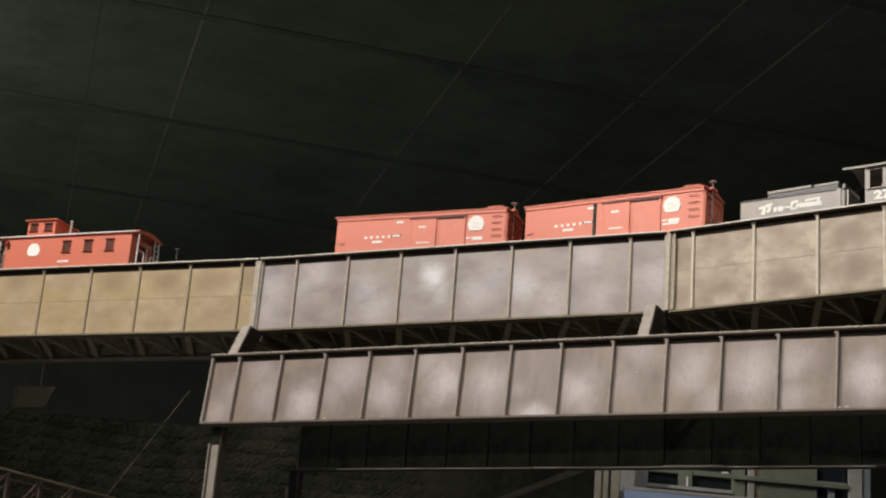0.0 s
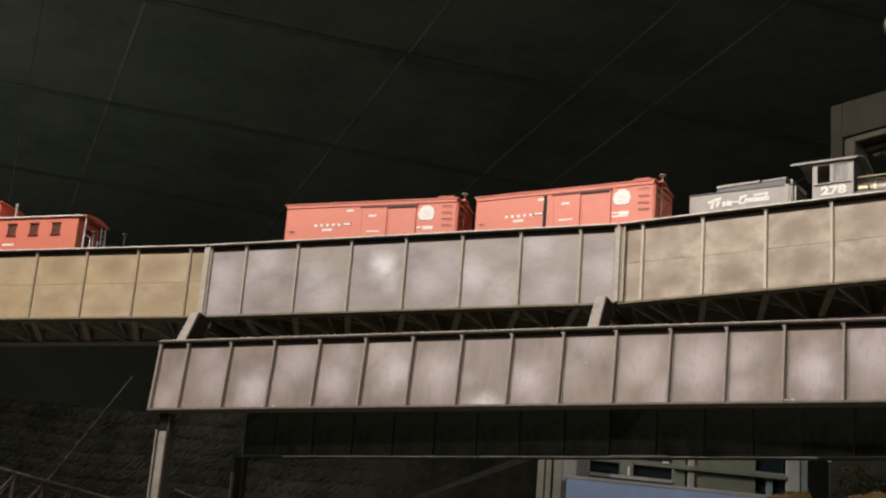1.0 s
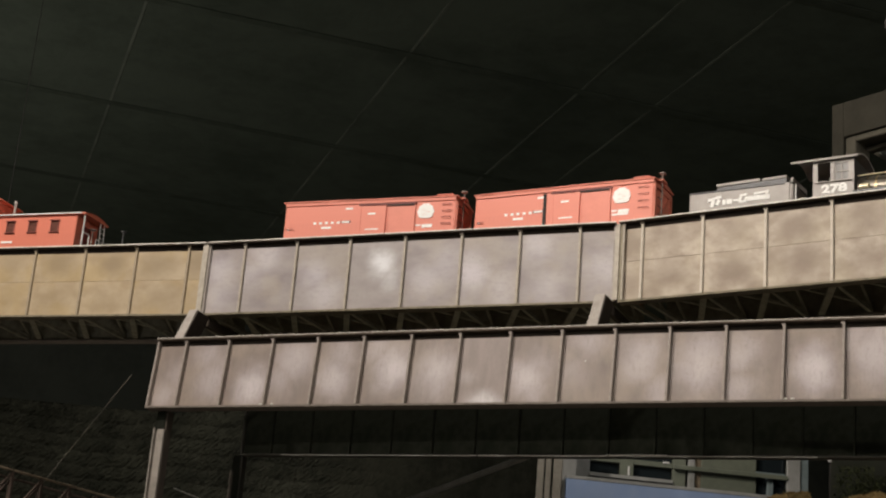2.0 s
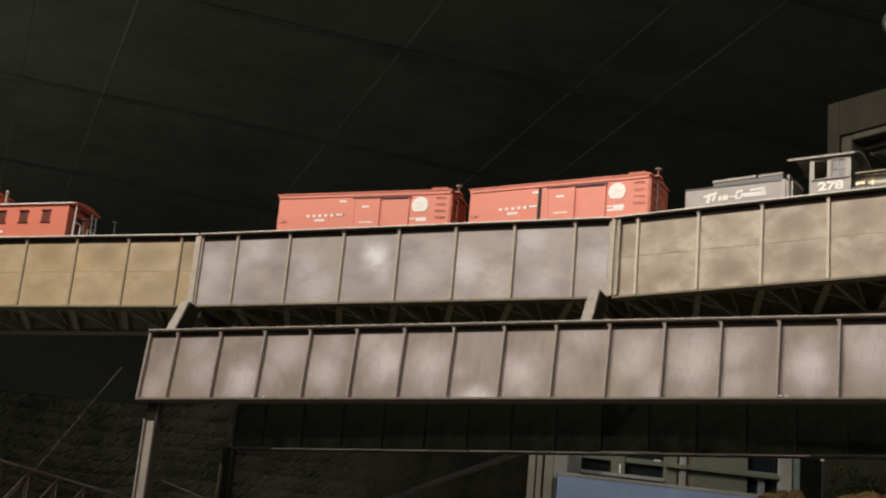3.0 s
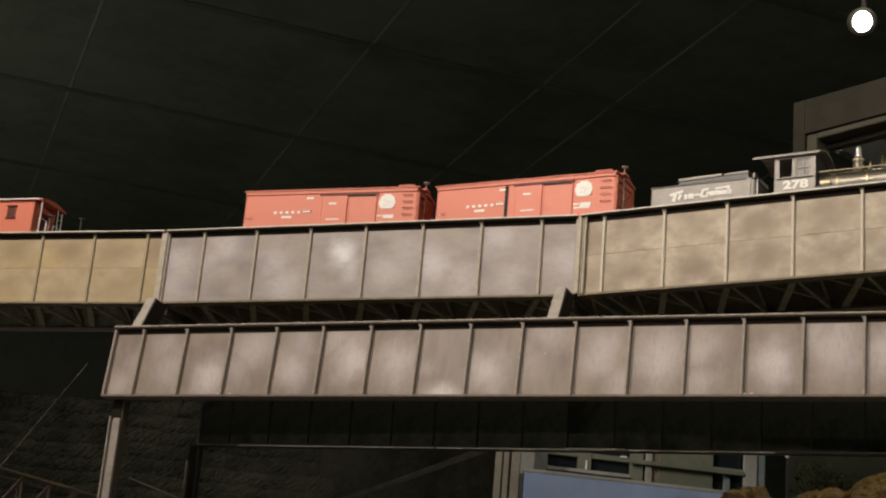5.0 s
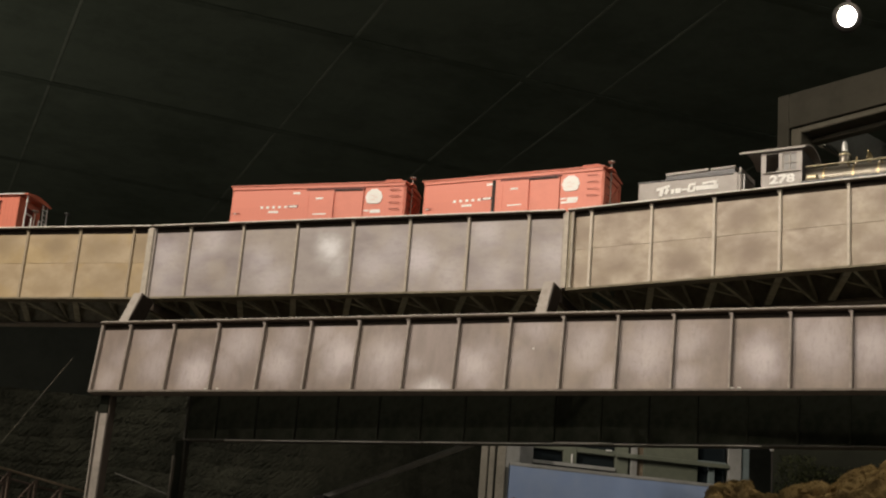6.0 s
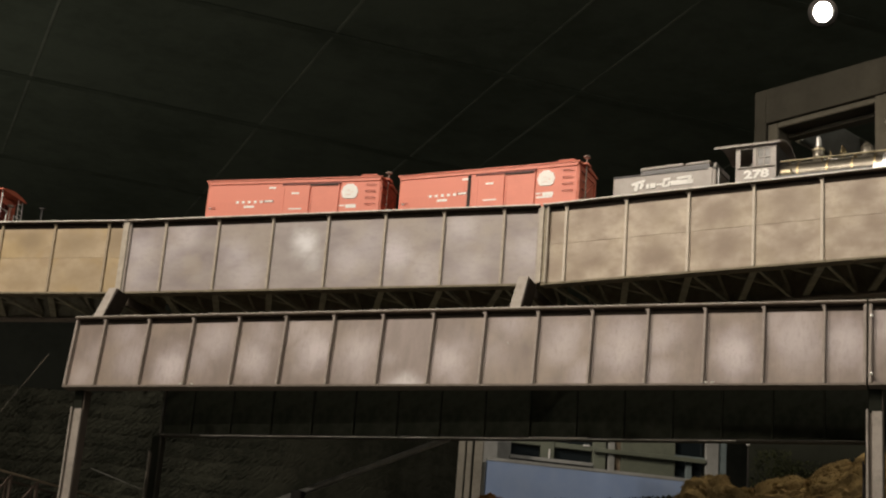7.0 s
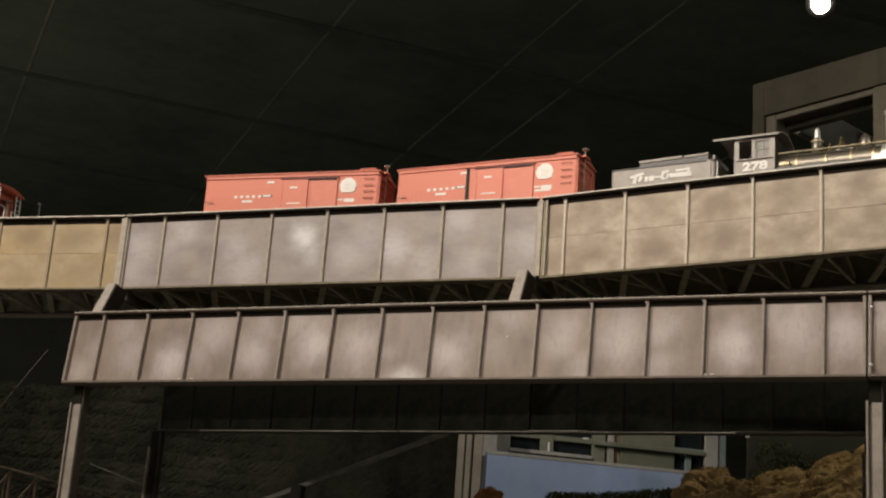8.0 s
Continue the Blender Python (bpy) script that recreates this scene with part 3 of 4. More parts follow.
def boxcar(label, x, y, turn, open_door):
    L, W, EAVE = 0.444, 0.112, 0.143
    ob = thing("boxcar", label, "train car", "model train", pose(x, y, RAILTOP, 0, 0, turn))
    h = L / 2
    s = -W / 2
    part("body", box(B(), (L, W, EAVE - 0.045), (0, 0, 0.045 + (EAVE - 0.045) / 2), 0.0012), CAR_RED, ob)
    # tongue-and-groove board siding, very shallow
    board = mesh_of("siding_board", box(B(), (0.01089, 0.0008, EAVE - 0.056), (0, 0, 0), 0.00005), CAR_RED)
    for i in range(40):
        piece("siding_board", board, ob, (-h + 0.0095 + i * 0.0109, s - 0.0001, 0.047 + (EAVE - 0.056) / 2))
    part("fascia", box(B(), (L, 0.003, 0.008), (0, s - 0.0016, EAVE - 0.004), 0.0006), CAR_RED, ob)
    part("sill", box(B(), (L, 0.004, 0.010), (0, s - 0.001, 0.046), 0.0006), CAR_RED, ob)
    bm = B()
    prism(bm, [(-W / 2 - 0.005, EAVE), (W / 2 + 0.005, EAVE), (W / 2 + 0.005, EAVE + 0.003), (0, EAVE + 0.0125), (-W / 2 - 0.005, EAVE + 0.003)], -h - 0.004, h + 0.004)
    roof = part("roof", bm, CAR_ROOF, ob)
    roof.rotation_euler = (0, 0, math.pi / 2)
    bm = B()
    for k in (-1, 0, 1):
        box(bm, (L + 0.01, 0.0065, 0.002), (0, k * 0.0075, EAVE + 0.0150))
    for i in range(9):
        box(bm, (0.004, 0.02, 0.002), (-h + 0.02 + i * (L - 0.04) / 8, 0, EAVE + 0.013))
    part("running_board", bm, CAR_ROOF, ob)
    part("brake_platform", box(B(), (0.040, 0.022, 0.003), (h - 0.030, s + 0.012, EAVE + 0.008)), CAR_ROOF, ob, "roof walkway board")
    # doors
    dz = 0.047 + 0.042
    part("door_rail", box(B(), (0.148, 0.004, 0.004), (0.049, s - 0.003, EAVE - 0.0115)), SHADE_RED, ob)
    for i, (dx, dw) in enumerate(((0.085, 0.072), (0.012, 0.068))):
        d = part("side_door", box(B(), (dw, 0.0028, 0.082), (dx, s - 0.0016, dz), 0.0005), CAR_RED, ob)
        part("door_frame", box(B(), (0.003, 0.0010, 0.082), (dx - dw / 2 + 0.0018, s - 0.0033, dz)), CAR_RED, d)
        part("door_frame", box(B(), (0.003, 0.0010, 0.082), (dx + dw / 2 - 0.0018, s - 0.0033, dz)), CAR_RED, d)
    part("door_gap", box(B(), (0.072, 0.0012, 0.0035), (0.082, s - 0.0045, EAVE - 0.0155)), DARK_STEEL, ob, "dark slot above the door")
    if open_door:
        part("door_gap", box(B(), (0.0075, 0.0012, 0.088), (-0.042, s - 0.0016, dz)), DARK_STEEL, ob, "dark gap beside the open door")
    # herald and lettering as plain shapes
    emblem(ob, 0.147, 0.109, 0.0205, s - 0.0008)
    for dx, dz2, w2 in ((-0.004, 0.004, 0.008), (0.005, -0.001, 0.010), (-0.003, -0.007, 0.012)):
        part("herald_stroke", box(B(), (w2, 0.0006, 0.0008), (0.147 + dx, s - 0.0024, 0.109 + dz2)), FADED_RED, ob)
    bars(ob, "lettering", [(-0.140 + k * 0.0155, 0.0895, 0.0075, 0.0060) for k in range(5)], s - 0.0007)
    bars(ob, "lettering", [(-0.109, 0.0775, 0.026, 0.0055), (-0.052, 0.1245, 0.018, 0.0050), (-0.210, 0.0755, 0.006, 0.004)], s - 0.0007)
    bars(ob, "lettering", [(0.009, 0.1085, 0.019, 0.0045), (0.012, 0.069, 0.034, 0.0030)], s - 0.0031)
    bars(ob, "lettering", [(0.130, 0.0755, 0.013, 0.0035), (0.152, 0.0735, 0.026, 0.0085)], s - 0.0007)
    bars(ob, "lettering_shade", [(-0.0585, 0.0905, 0.026, 0.0060)], s - 0.0006, SHADE_RED)
    bars(ob, "lettering", [(-0.0585, 0.0905, 0.020, 0.0045)], s - 0.0011)
    if open_door:
        bars(ob, "lettering", [(0.144, 0.0665, 0.038, 0.0045)], s - 0.0008)
    for z in (0.078, 0.094, 0.110, 0.126):
        bm = rod(B(), (h - 0.034, s - 0.0045, z), (h - 0.012, s - 0.0045, z), 0.0010, seg=6)
        for dx in (-0.034, -0.012):
            rod(bm, (h + dx, s - 0.0045, z), (h + dx, s, z), 0.0009, seg=6)
        part("grab_iron", bm, RUNG_RED, ob)
    part("grab_iron", rod(B(), (-h + 0.008, s - 0.004, 0.076), (-h + 0.026, s - 0.004, 0.076), 0.0010, seg=6), RUNG_RED, ob)
    for z in (0.065, 0.085, 0.105, 0.125):
        part("end_rung", rod(B(), (h + 0.005, s + 0.012, z), (h + 0.005, s + 0.036, z), 0.001, seg=6), SHADE_RED, ob)
    bm = box(B(), (0.003, W - 0.01, 0.010), (h + 0.0015, 0, EAVE - 0.012))
    box(bm, (0.003, 0.008, 0.09), (h + 0.0015, s + 0.006, 0.092))
    box(bm, (0.003, 0.008, 0.09), (h + 0.0015, -s - 0.006, 0.092))
    bar(bm, (h + 0.002, s + 0.01, 0.05), (h + 0.002, -s - 0.01, 0.130), 0.003, 0.005)
    part("end_frame", bm, CAR_ROOF, ob)
    # brake staff and wheel
    bm = rod(B(), (h + 0.008, s + 0.030, 0.05), (h + 0.008, s + 0.030, EAVE + 0.022), 0.0014, seg=8)
    rod(bm, (h + 0.008, s + 0.030, EAVE + 0.021), (h + 0.008, s + 0.030, EAVE + 0.0235), 0.0085, 0.0075, 16)
    part("brake_wheel", bm, LOCO_GREY, ob, "dull metal brake wheel")
    part("brake_step", box(B(), (0.014, 0.03, 0.003), (h + 0.007, s + 0.032, EAVE + 0.003)), CAR_ROOF, ob)
    part("underframe", box(B(), (L - 0.02, 0.05, 0.012), (0, 0, 0.038)), LOCO_DARK, ob)
    for e in (-1, 1):
        part("coupler", box(B(), (0.030, 0.010, 0.010), (e * (h + 0.012), 0, 0.030), 0.002), LOCO_DARK, ob)
        truck(ob, e * 0.150)
    return ob


def on_side(x1, y1, x2, y2, half):
    """Middle of a car from the two ends of its near eave, and its turn."""
    a = math.atan2(y2 - y1, x2 - x1)
    return (x1 + x2) / 2 - math.sin(a) * half, (y1 + y2) / 2 + math.cos(a) * half, math.degrees(a)


boxcar("brick-red model boxcar with white emblem, standing on the bridge", *on_side(0.203, 0.176, 0.645, 0.205, 0.056), False)
boxcar("brick-red model boxcar with its side door ajar, on the bridge", *on_side(0.694, 0.212, 1.133, 0.1755, 0.056), True)


def caboose(x, y, turn):
    ob = thing("caboose", "red model caboose with cupola and grey end railings, on the bridge", "train car", "model train", pose(x, y, RAILTOP, 0, 0, turn))
    L, W, EAVE = 0.394, 0.106, 0.138
    h, s = L / 2, -W / 2
    part("body", box(B(), (L, W, EAVE - 0.040), (0, 0, 0.040 + (EAVE - 0.040) / 2), 0.0012), CABOOSE_RED, ob)
    board = mesh_of("siding_board", box(B(), (0.0108, 0.0008, EAVE - 0.050), (0, 0, 0), 0.00015), CABOOSE_RED)
    for i in range(35):
        piece("siding_board", board, ob, (-h + 0.0100 + i * 0.011, s - 0.0001, 0.043 + (EAVE - 0.050) / 2))
    R = 0.223
    bm = B()
    prism(bm, [(-W / 2 - 0.006, EAVE), (W / 2 + 0.006, EAVE), (W / 2 + 0.006, EAVE + 0.0035), (W / 4, EAVE + 0.010), (0, EAVE + 0.0125), (-W / 4, EAVE + 0.010), (-W / 2 - 0.006, EAVE + 0.0035)], -R, R)
    roof = part("roof", bm, CABOOSE_RED, ob)
    roof.rotation_euler = (0, 0, math.pi / 2)
    part("eave_strip", box(B(), (2 * R - 0.02, 0.0015, 0.0025), (0, s - 0.0068, EAVE + 0.0022)), LETTER, ob, "pale worn roof edge")
    # cupola
    cx, cw, ch = -0.096, 0.088, 0.040
    c = part("cupola", box(B(), (cw, W - 0.012, ch), (cx, 0, EAVE + 0.008 + ch / 2), 0.0012), CABOOSE_RED, ob)
    part("cupola_roof", box(B(), (cw + 0.016, W + 0.002, 0.0045), (cx, 0, EAVE + 0.010 + ch), 0.002), CABOOSE_RED, c)
    for k in (-1, 1):
        window(c, cx + k * 0.023, s + 0.006, EAVE + 0.008 + 0.0215, 0.020, 0.018, SHADE_RED)
    bm = rod(B(), (-0.020, -0.02, EAVE), (-0.020, -0.02, EAVE + 0.050), 0.0034, seg=12)
    rod(bm, (-0.020, -0.02, EAVE + 0.047), (-0.020, -0.02, EAVE + 0.055), 0.0058, 0.003, 12)
    part("smoke_jack", bm, LOCO_GREY, ob, "grey stove pipe")
    for wx in (0.000, 0.067, 0.134):
        window(ob, wx, s, 0.107, 0.022, 0.030, SHADE_RED)
    emblem(ob, -0.104, 0.101, 0.0195, s - 0.0006)
    bars(ob, "lettering", [(-0.005, 0.0665, 0.034, 0.0050)], s - 0.0014)
    # end platforms, railings and ladders
    for e in (-1, 1):
        part("platform", box(B(), (0.026, W, 0.005), (e * (h + 0.013), 0, 0.038)), LOCO_DARK, ob)
        for ya, yb in ((s + 0.004, s + 0.036), (-s - 0.036, -s - 0.004)):
            bm = rod(B(), (e * (h + 0.020), ya, 0.040), (e * (h + 0.020), ya, 0.092), 0.0018, seg=8)
            rod(bm, (e * (h + 0.020), yb, 0.040), (e * (h + 0.020), yb, 0.092), 0.0018, seg=8)
            rod(bm, (e * (h + 0.020), ya, 0.092), (e * (h + 0.020), yb, 0.092), 0.0018, seg=8)
            part("end_railing", bm, WHITE_METAL, ob, "pale grey metal railing")
        bm = B()
        la, lb = (s + 0.006, s + 0.026) if e < 0 else (-s - 0.026, -s - 0.006)
        for y in (la, lb):
            rod(bm, (e * (h + 0.025), y, 0.045), (e * (h + 0.021), y, EAVE + 0.006), 0.0016, seg=8)
        for k in range(6):
            z = 0.058 + k * 0.014
            rod(bm, (e * (h + 0.024 - 0.0006 * k), la, z), (e * (h + 0.024 - 0.0006 * k), lb, z), 0.0012, seg=6)
        part("ladder", bm, WHITE_METAL, ob, "pale grey roof ladder")
        part("roof_post", rod(B(), (e * (h + 0.021), s + 0.003, 0.040), (e * (h + 0.021), s + 0.003, EAVE), 0.0016, seg=8), WHITE_METAL, ob)
        bm = rod(B(), (e * (h + 0.018), 0.0, 0.040), (e * (h + 0.018), 0.0, 0.112), 0.0014, seg=8)
        rod(bm, (e * (h + 0.018), 0.0, 0.111), (e * (h + 0.018), 0.0, 0.1135), 0.0095, seg=16)
        part("brake_wheel", bm, LOCO_GREY, ob)
        part("coupler", box(B(), (0.030, 0.010, 0.010), (e * (h + 0.036), 0, 0.030), 0.002), LOCO_DARK, ob)
        truck(ob, e * 0.125)
        part("end_door", box(B(), (0.002, 0.030, 0.075), (e * (h + 0.001), 0, 0.080)), SHADE_RED, ob)
    bm = box(B(), (0.010, 0.010, 0.013), (-h + 0.010, s - 0.008, 0.121), 0.002)
    ml = part("marker_lamp", bm, LOCO_DARK, ob)
    part("lens", rod(B(), (-h + 0.010, s - 0.0135, 0.122), (-h + 0.010, s - 0.0115, 0.122), 0.0042, seg=12), RED_LENS, ml, "red glass lens")
    part("lamp_bracket", rod(B(), (-h + 0.010, s - 0.006, 0.110), (-h + 0.010, s, 0.110), 0.0015, seg=6), LOCO_DARK, ob)
    part("underframe", box(B(), (L + 0.03, 0.05, 0.010), (0, 0, 0.032)), LOCO_DARK, ob)
    return ob


def window(owner, x, s, z, w, hgt, frame_mat):
    """A small window on the near side: recess, frame bars, sill and a drip hood."""
    wn = part("window", box(B(), (w - 0.004, 0.0012, hgt - 0.004), (x, s - 0.0007, z)), PANE_RED, owner, "brown window pane")
    bm = B()
    for dx in (-w / 2, w / 2):
        box(bm, (0.0022, 0.0026, hgt), (x + dx, s - 0.0014, z))
    for dz in (-hgt / 2, hgt / 2, 0.0):
        box(bm, (w, 0.0024 if dz else 0.0018, 0.0020 if dz else 0.0012), (x, s - 0.0013, z + dz))
    part("frame", bm, frame_mat, wn)
    part("sill", box(B(), (w + 0.008, 0.005, 0.0022), (x, s - 0.0025, z - hgt / 2 - 0.001), 0.0004), frame_mat, wn)
    part("hood", box(B(), (w + 0.006, 0.006, 0.0030), (x, s - 0.003, z + hgt / 2 + 0.001), 0.0005), frame_mat, wn)
    return wn


caboose(*on_side(-0.808, 0.090, -0.365, 0.128, 0.060))


def word(owner, text, size, x, y, z, mat, name="lettering"):
    cu = bpy.data.curves.new("word", "FONT")
    cu.offset = 0.0011
    cu.body, cu.size, cu.extrude, cu.align_x, cu.align_y = text, size, 0.0004, "CENTER", "CENTER"
    tmp = bpy.data.objects.new("word", cu)
    me = bpy.data.meshes.new_from_object(tmp)
    bpy.data.objects.remove(tmp)
    me.materials.append(mat)
    ob = new(name, me)
    ob.parent = owner
    ob.location, ob.rotation_euler = (x, y, z), (math.pi / 2, 0, 0)
    return ob


def tender(x, y, turn):
    ob = thing("tender", "grey-black model locomotive tender with white lettering, on the bridge", "train car", "model train", pose(x, y, RAILTOP, 0, 0, turn))
    L, W, T = 0.236, 0.100, 0.104
    h, s = L / 2, -W / 2
    part("tank", box(B(), (L, W, T - 0.035), (0, 0, 0.035 + (T - 0.035) / 2), 0.003), LOCO_GREY, ob)
    part("rim", box(B(), (L + 0.001, W + 0.003, 0.004), (0, 0, T - 0.001), 0.0012), LOCO_DARK, ob)
    bm = B()
    prism(bm, [(-0.060, T), (0.100, T), (0.098, T + 0.017), (-0.058, T + 0.013)], s + 0.014, -s - 0.014)
    bk = part("bunker", bm, LOCO_DARK, ob)
    part("bunker_lid", box(B(), (0.100, W - 0.024, 0.007), (-0.010, 0, T + 0.0185), 0.0015, pose(0, 0, 0, 0, -1.3, 0)), LOCO_GREY, bk)
    part("bunker_lid", box(B(), (0.056, W - 0.024, 0.006), (0.072, 0, T + 0.0195), 0.0015, pose(0, 0, 0, 0, -1.3, 0)), LOCO_GREY, bk)
    part("corner_post", box(B(), (0.009, 0.003, T - 0.036), (h - 0.012, s - 0.001, 0.036 + (T - 0.036) / 2), 0.0005), LOCO_GREY, ob)
    part("rear_sheet", box(B(), (0.004, W - 0.01, 0.018), (h - 0.004, 0, T + 0.004)), LOCO_GREY, ob)
    part("corner_rail", rod(B(), (h + 0.005, s + 0.004, 0.05), (h + 0.005, s + 0.004, T - 0.004), 0.0016, seg=8), WHITE_METAL, ob)
    # flowing white lettering as plain strokes
    y0 = s - 0.0012
    strokes = [(-0.052, 0.085, 0.030, 0.0045, 12), (-0.056, 0.076, 0.007, 0.018, -12), (-0.044, 0.076, 0.006, 0.012, -25), (-0.030, 0.0745, 0.006, 0.010, 0), (-0.018, 0.075, 0.011, 0.010, 0),
               (-0.003, 0.0765, 0.012, 0.0025, 0), (0.007, 0.079, 0.004, 0.015, -14), (0.014, 0.0865, 0.014, 0.0036, 6), (0.013, 0.0715, 0.014, 0.0036, 4), (0.019, 0.0765, 0.004, 0.009, -14), (0.029, 0.0765, 0.010, 0.009, 0), (0.042, 0.0765, 0.012, 0.009, 0),
               (0.056, 0.0765, 0.012, 0.009, 0), (0.068, 0.0765, 0.010, 0.009, 0), (0.054, 0.0875, 0.032, 0.0032, 4), (0.066, 0.082, 0.005, 0.014, -15)]
    for x2, z, w, hh, a in strokes:
        part("lettering", box(B(), (w + 0.0018, 0.0008, hh + 0.0018), (x2 - 0.006, y0, z + 0.001), 0.0003, pose(0, 0, 0, 0, -a, 0)), LETTER, ob)
    part("frame", box(B(), (L + 0.02, 0.05, 0.010), (0, 0, 0.030)), LOCO_DARK, ob)
    for e in (-1, 1):
        truck(ob, e * 0.068, base=0.055)
        part("coupler", box(B(), (0.030, 0.010, 0.010), (e * (h + 0.012), 0, 0.030), 0.002), LOCO_DARK, ob)
    return ob


tender(*on_side(1.2135, 0.184, 1.4465, 0.149, 0.050))


def locomotive(x, y, turn):
    """Local x = 0 at the cab's rear wall, forward along +x."""
    ob = thing("steam_locomotive", "grey-black model steam locomotive with silver smokestack and brass fittings", "locomotive", "model train", pose(x, y, RAILTOP, 0, 0, turn))
    W, s = 0.098, -0.049
    cab = part("cab", box(B(), (0.088, 0.003, 0.050), (0.044, s + 0.0015, 0.070)), LOCO_GREY, ob, "grey cab side with a white number")
    part("cab_side", box(B(), (0.088, 0.003, 0.050), (0.044, -s - 0.0015, 0.070)), LOCO_GREY, cab)
    for y2 in (s + 0.0015, -s - 0.0015):
        for px, pw in ((0.005, 0.010), (0.0415, 0.007), (0.083, 0.010)):
            part("window_post", box(B(), (pw, 0.003, 0.048), (px, y2, 0.119)), LOCO_GREY, cab)
    part("window_head", box(B(), (0.088, 0.003, 0.005), (0.044, s + 0.0015, 0.1405)), LOCO_GREY, cab)
    part("window_head", box(B(), (0.088, 0.003, 0.005), (0.044, -s - 0.0015, 0.1405)), LOCO_GREY, cab)
    part("front_wall", box(B(), (0.003, W - 0.008, 0.098), (0.0865, 0, 0.094)), LOCO_DARK, cab)
    bm = B()
    for px in (0.0475, 0.0620, 0.0765):
        box(bm, (0.0022, 0.002, 0.042), (px, s + 0.0012, 0.117))
    for pz in (0.097, 0.117, 0.137):
        box(bm, (0.032, 0.002, 0.0022), (0.062, s + 0.0012, pz))
    part("window_sash", bm, LOCO_GREY, cab)
    part("pane", box(B(), (0.032, 0.0008, 0.042), (0.062, s + 0.003, 0.117)), PANE_GREY, cab, "grey window pane with a reflection in its colour")
    part("window_sill", box(B(), (0.080, 0.006, 0.0028), (0.044, s - 0.001, 0.0955), 0.0005), LOCO_GREY, cab)
    bm = B()
    n = 8
    prof = [(-W / 2 - 0.008 + (W + 0.016) * i / n, 0.143 + 0.017 * (1 - (2 * i / n - 1) ** 2)) for i in range(n + 1)]
    prism(bm, prof + [(a, b + 0.003) for a, b in reversed(prof)], -0.098, 0.046)
    roof = part("cab_roof", bm, LOCO_GREY, ob)
    roof.rotation_euler = (0, 0, math.pi / 2)
    word(cab, "278", 0.025, 0.046, s - 0.0006, 0.079, LETTER).scale = (1.45, 1, 1)
    # boiler, smokebox
    zb, r = 0.082, 0.031
    part("boiler", rod(B(), (0.086, 0, zb), (0.304, 0, zb), r, r * 0.97, 28), BOILER, ob, "dull bronze boiler", smooth=True)
    for bx in (0.128, 0.190, 0.242, 0.288):
        part("boiler_band", rod(B(), (bx - 0.002, 0, zb), (bx + 0.002, 0, zb), r + 0.0008, seg=28), BRASS, ob, smooth=True)
    part("smokebox", rod(B(), (0.304, 0, zb), (0.366, 0, zb), r * 0.97, seg=28), SILVER, ob, "silver-painted smokebox", smooth=True)
    part("smokebox_door", rod(B(), (0.366, 0, zb), (0.372, 0, zb), r * 0.8, r * 0.5, 24), SILVER, ob, smooth=True)
    part("running_board", box(B(), (0.284, 0.018, 0.004), (0.228, s + 0.008, 0.068)), LOCO_DARK, ob)
    part("running_board", box(B(), (0.284, 0.018, 0.004), (0.228, -s - 0.008, 0.068)), LOCO_DARK, ob)
    part("handrail", rod(B(), (0.092, s + 0.013, 0.106), (0.350, s + 0.013, 0.106), 0.0020, seg=8), PALE_BRASS, ob)
    for hx in (0.11, 0.18, 0.25, 0.32):
        part("rail_stanchion", rod(B(), (hx, s + 0.013, 0.106), (hx, -0.022, 0.100), 0.0012, seg=6), BRASS, ob)
    # domes, bell, stack
    dome = [(0.0150, 0.0), (0.0135, 0.006), (0.0115, 0.010), (0.0115, 0.026), (0.0125, 0.029), (0.009, 0.034), (0.0055, 0.039), (0.0055, 0.049), (0.0035, 0.054), (0.0012, 0.056)]
    part("steam_dome", lathe(B(), dome, (0.164, 0, zb + r - 0.006)), BOILER, ob, "dull bronze steam dome", smooth=True)
    part("safety_valve", lathe(B(), [(0.0066, 0.0), (0.0070, 0.004), (0.0060, 0.006), (0.0060, 0.016), (0.0040, 0.022), (0.0014, 0.024)], (0.164, 0, zb + r + 0.031)), SILVER, ob, "bright valve casing on the dome", smooth=True)
    part("dome_cap", lathe(B(), [(0.0128, 0), (0.0135, 0.002), (0.0128, 0.004)], (0.164, 0, zb + r + 0.021)), PALE_BRASS, ob, smooth=True)
    bell = part("bell", lathe(B(), [(0.0075, 0), (0.0070, 0.004), (0.0048, 0.010), (0.0020, 0.013)], (0.216, 0, zb + r + 0.010)), BRASS, ob, "brass bell", smooth=True)
    bm = rod(B(), (0.216, -0.010, zb + r - 0.003), (0.216, -0.010, zb + r + 0.024), 0.0014, seg=6)
    rod(bm, (0.216, 0.010, zb + r - 0.003), (0.216, 0.010, zb + r + 0.024), 0.0014, seg=6)
    rod(bm, (0.216, -0.010, zb + r + 0.024), (0.216, 0.010, zb + r + 0.024), 0.0014, seg=6)
    part("yoke", bm, BRASS, bell)
    part("sand_dome", lathe(B(), [(0.0140, 0.0), (0.0120, 0.005), (0.0115, 0.020), (0.0125, 0.023), (0.007, 0.030), (0.003, 0.034)], (0.265, 0, zb + r - 0.005)), BOILER, ob, "dull bronze sand dome", smooth=True)
    part("valve", rod(B(), (0.192, -0.01, zb + r - 0.004), (0.192, -0.01, zb + r + 0.014), 0.0022, 0.0014, 8), BRASS, ob)
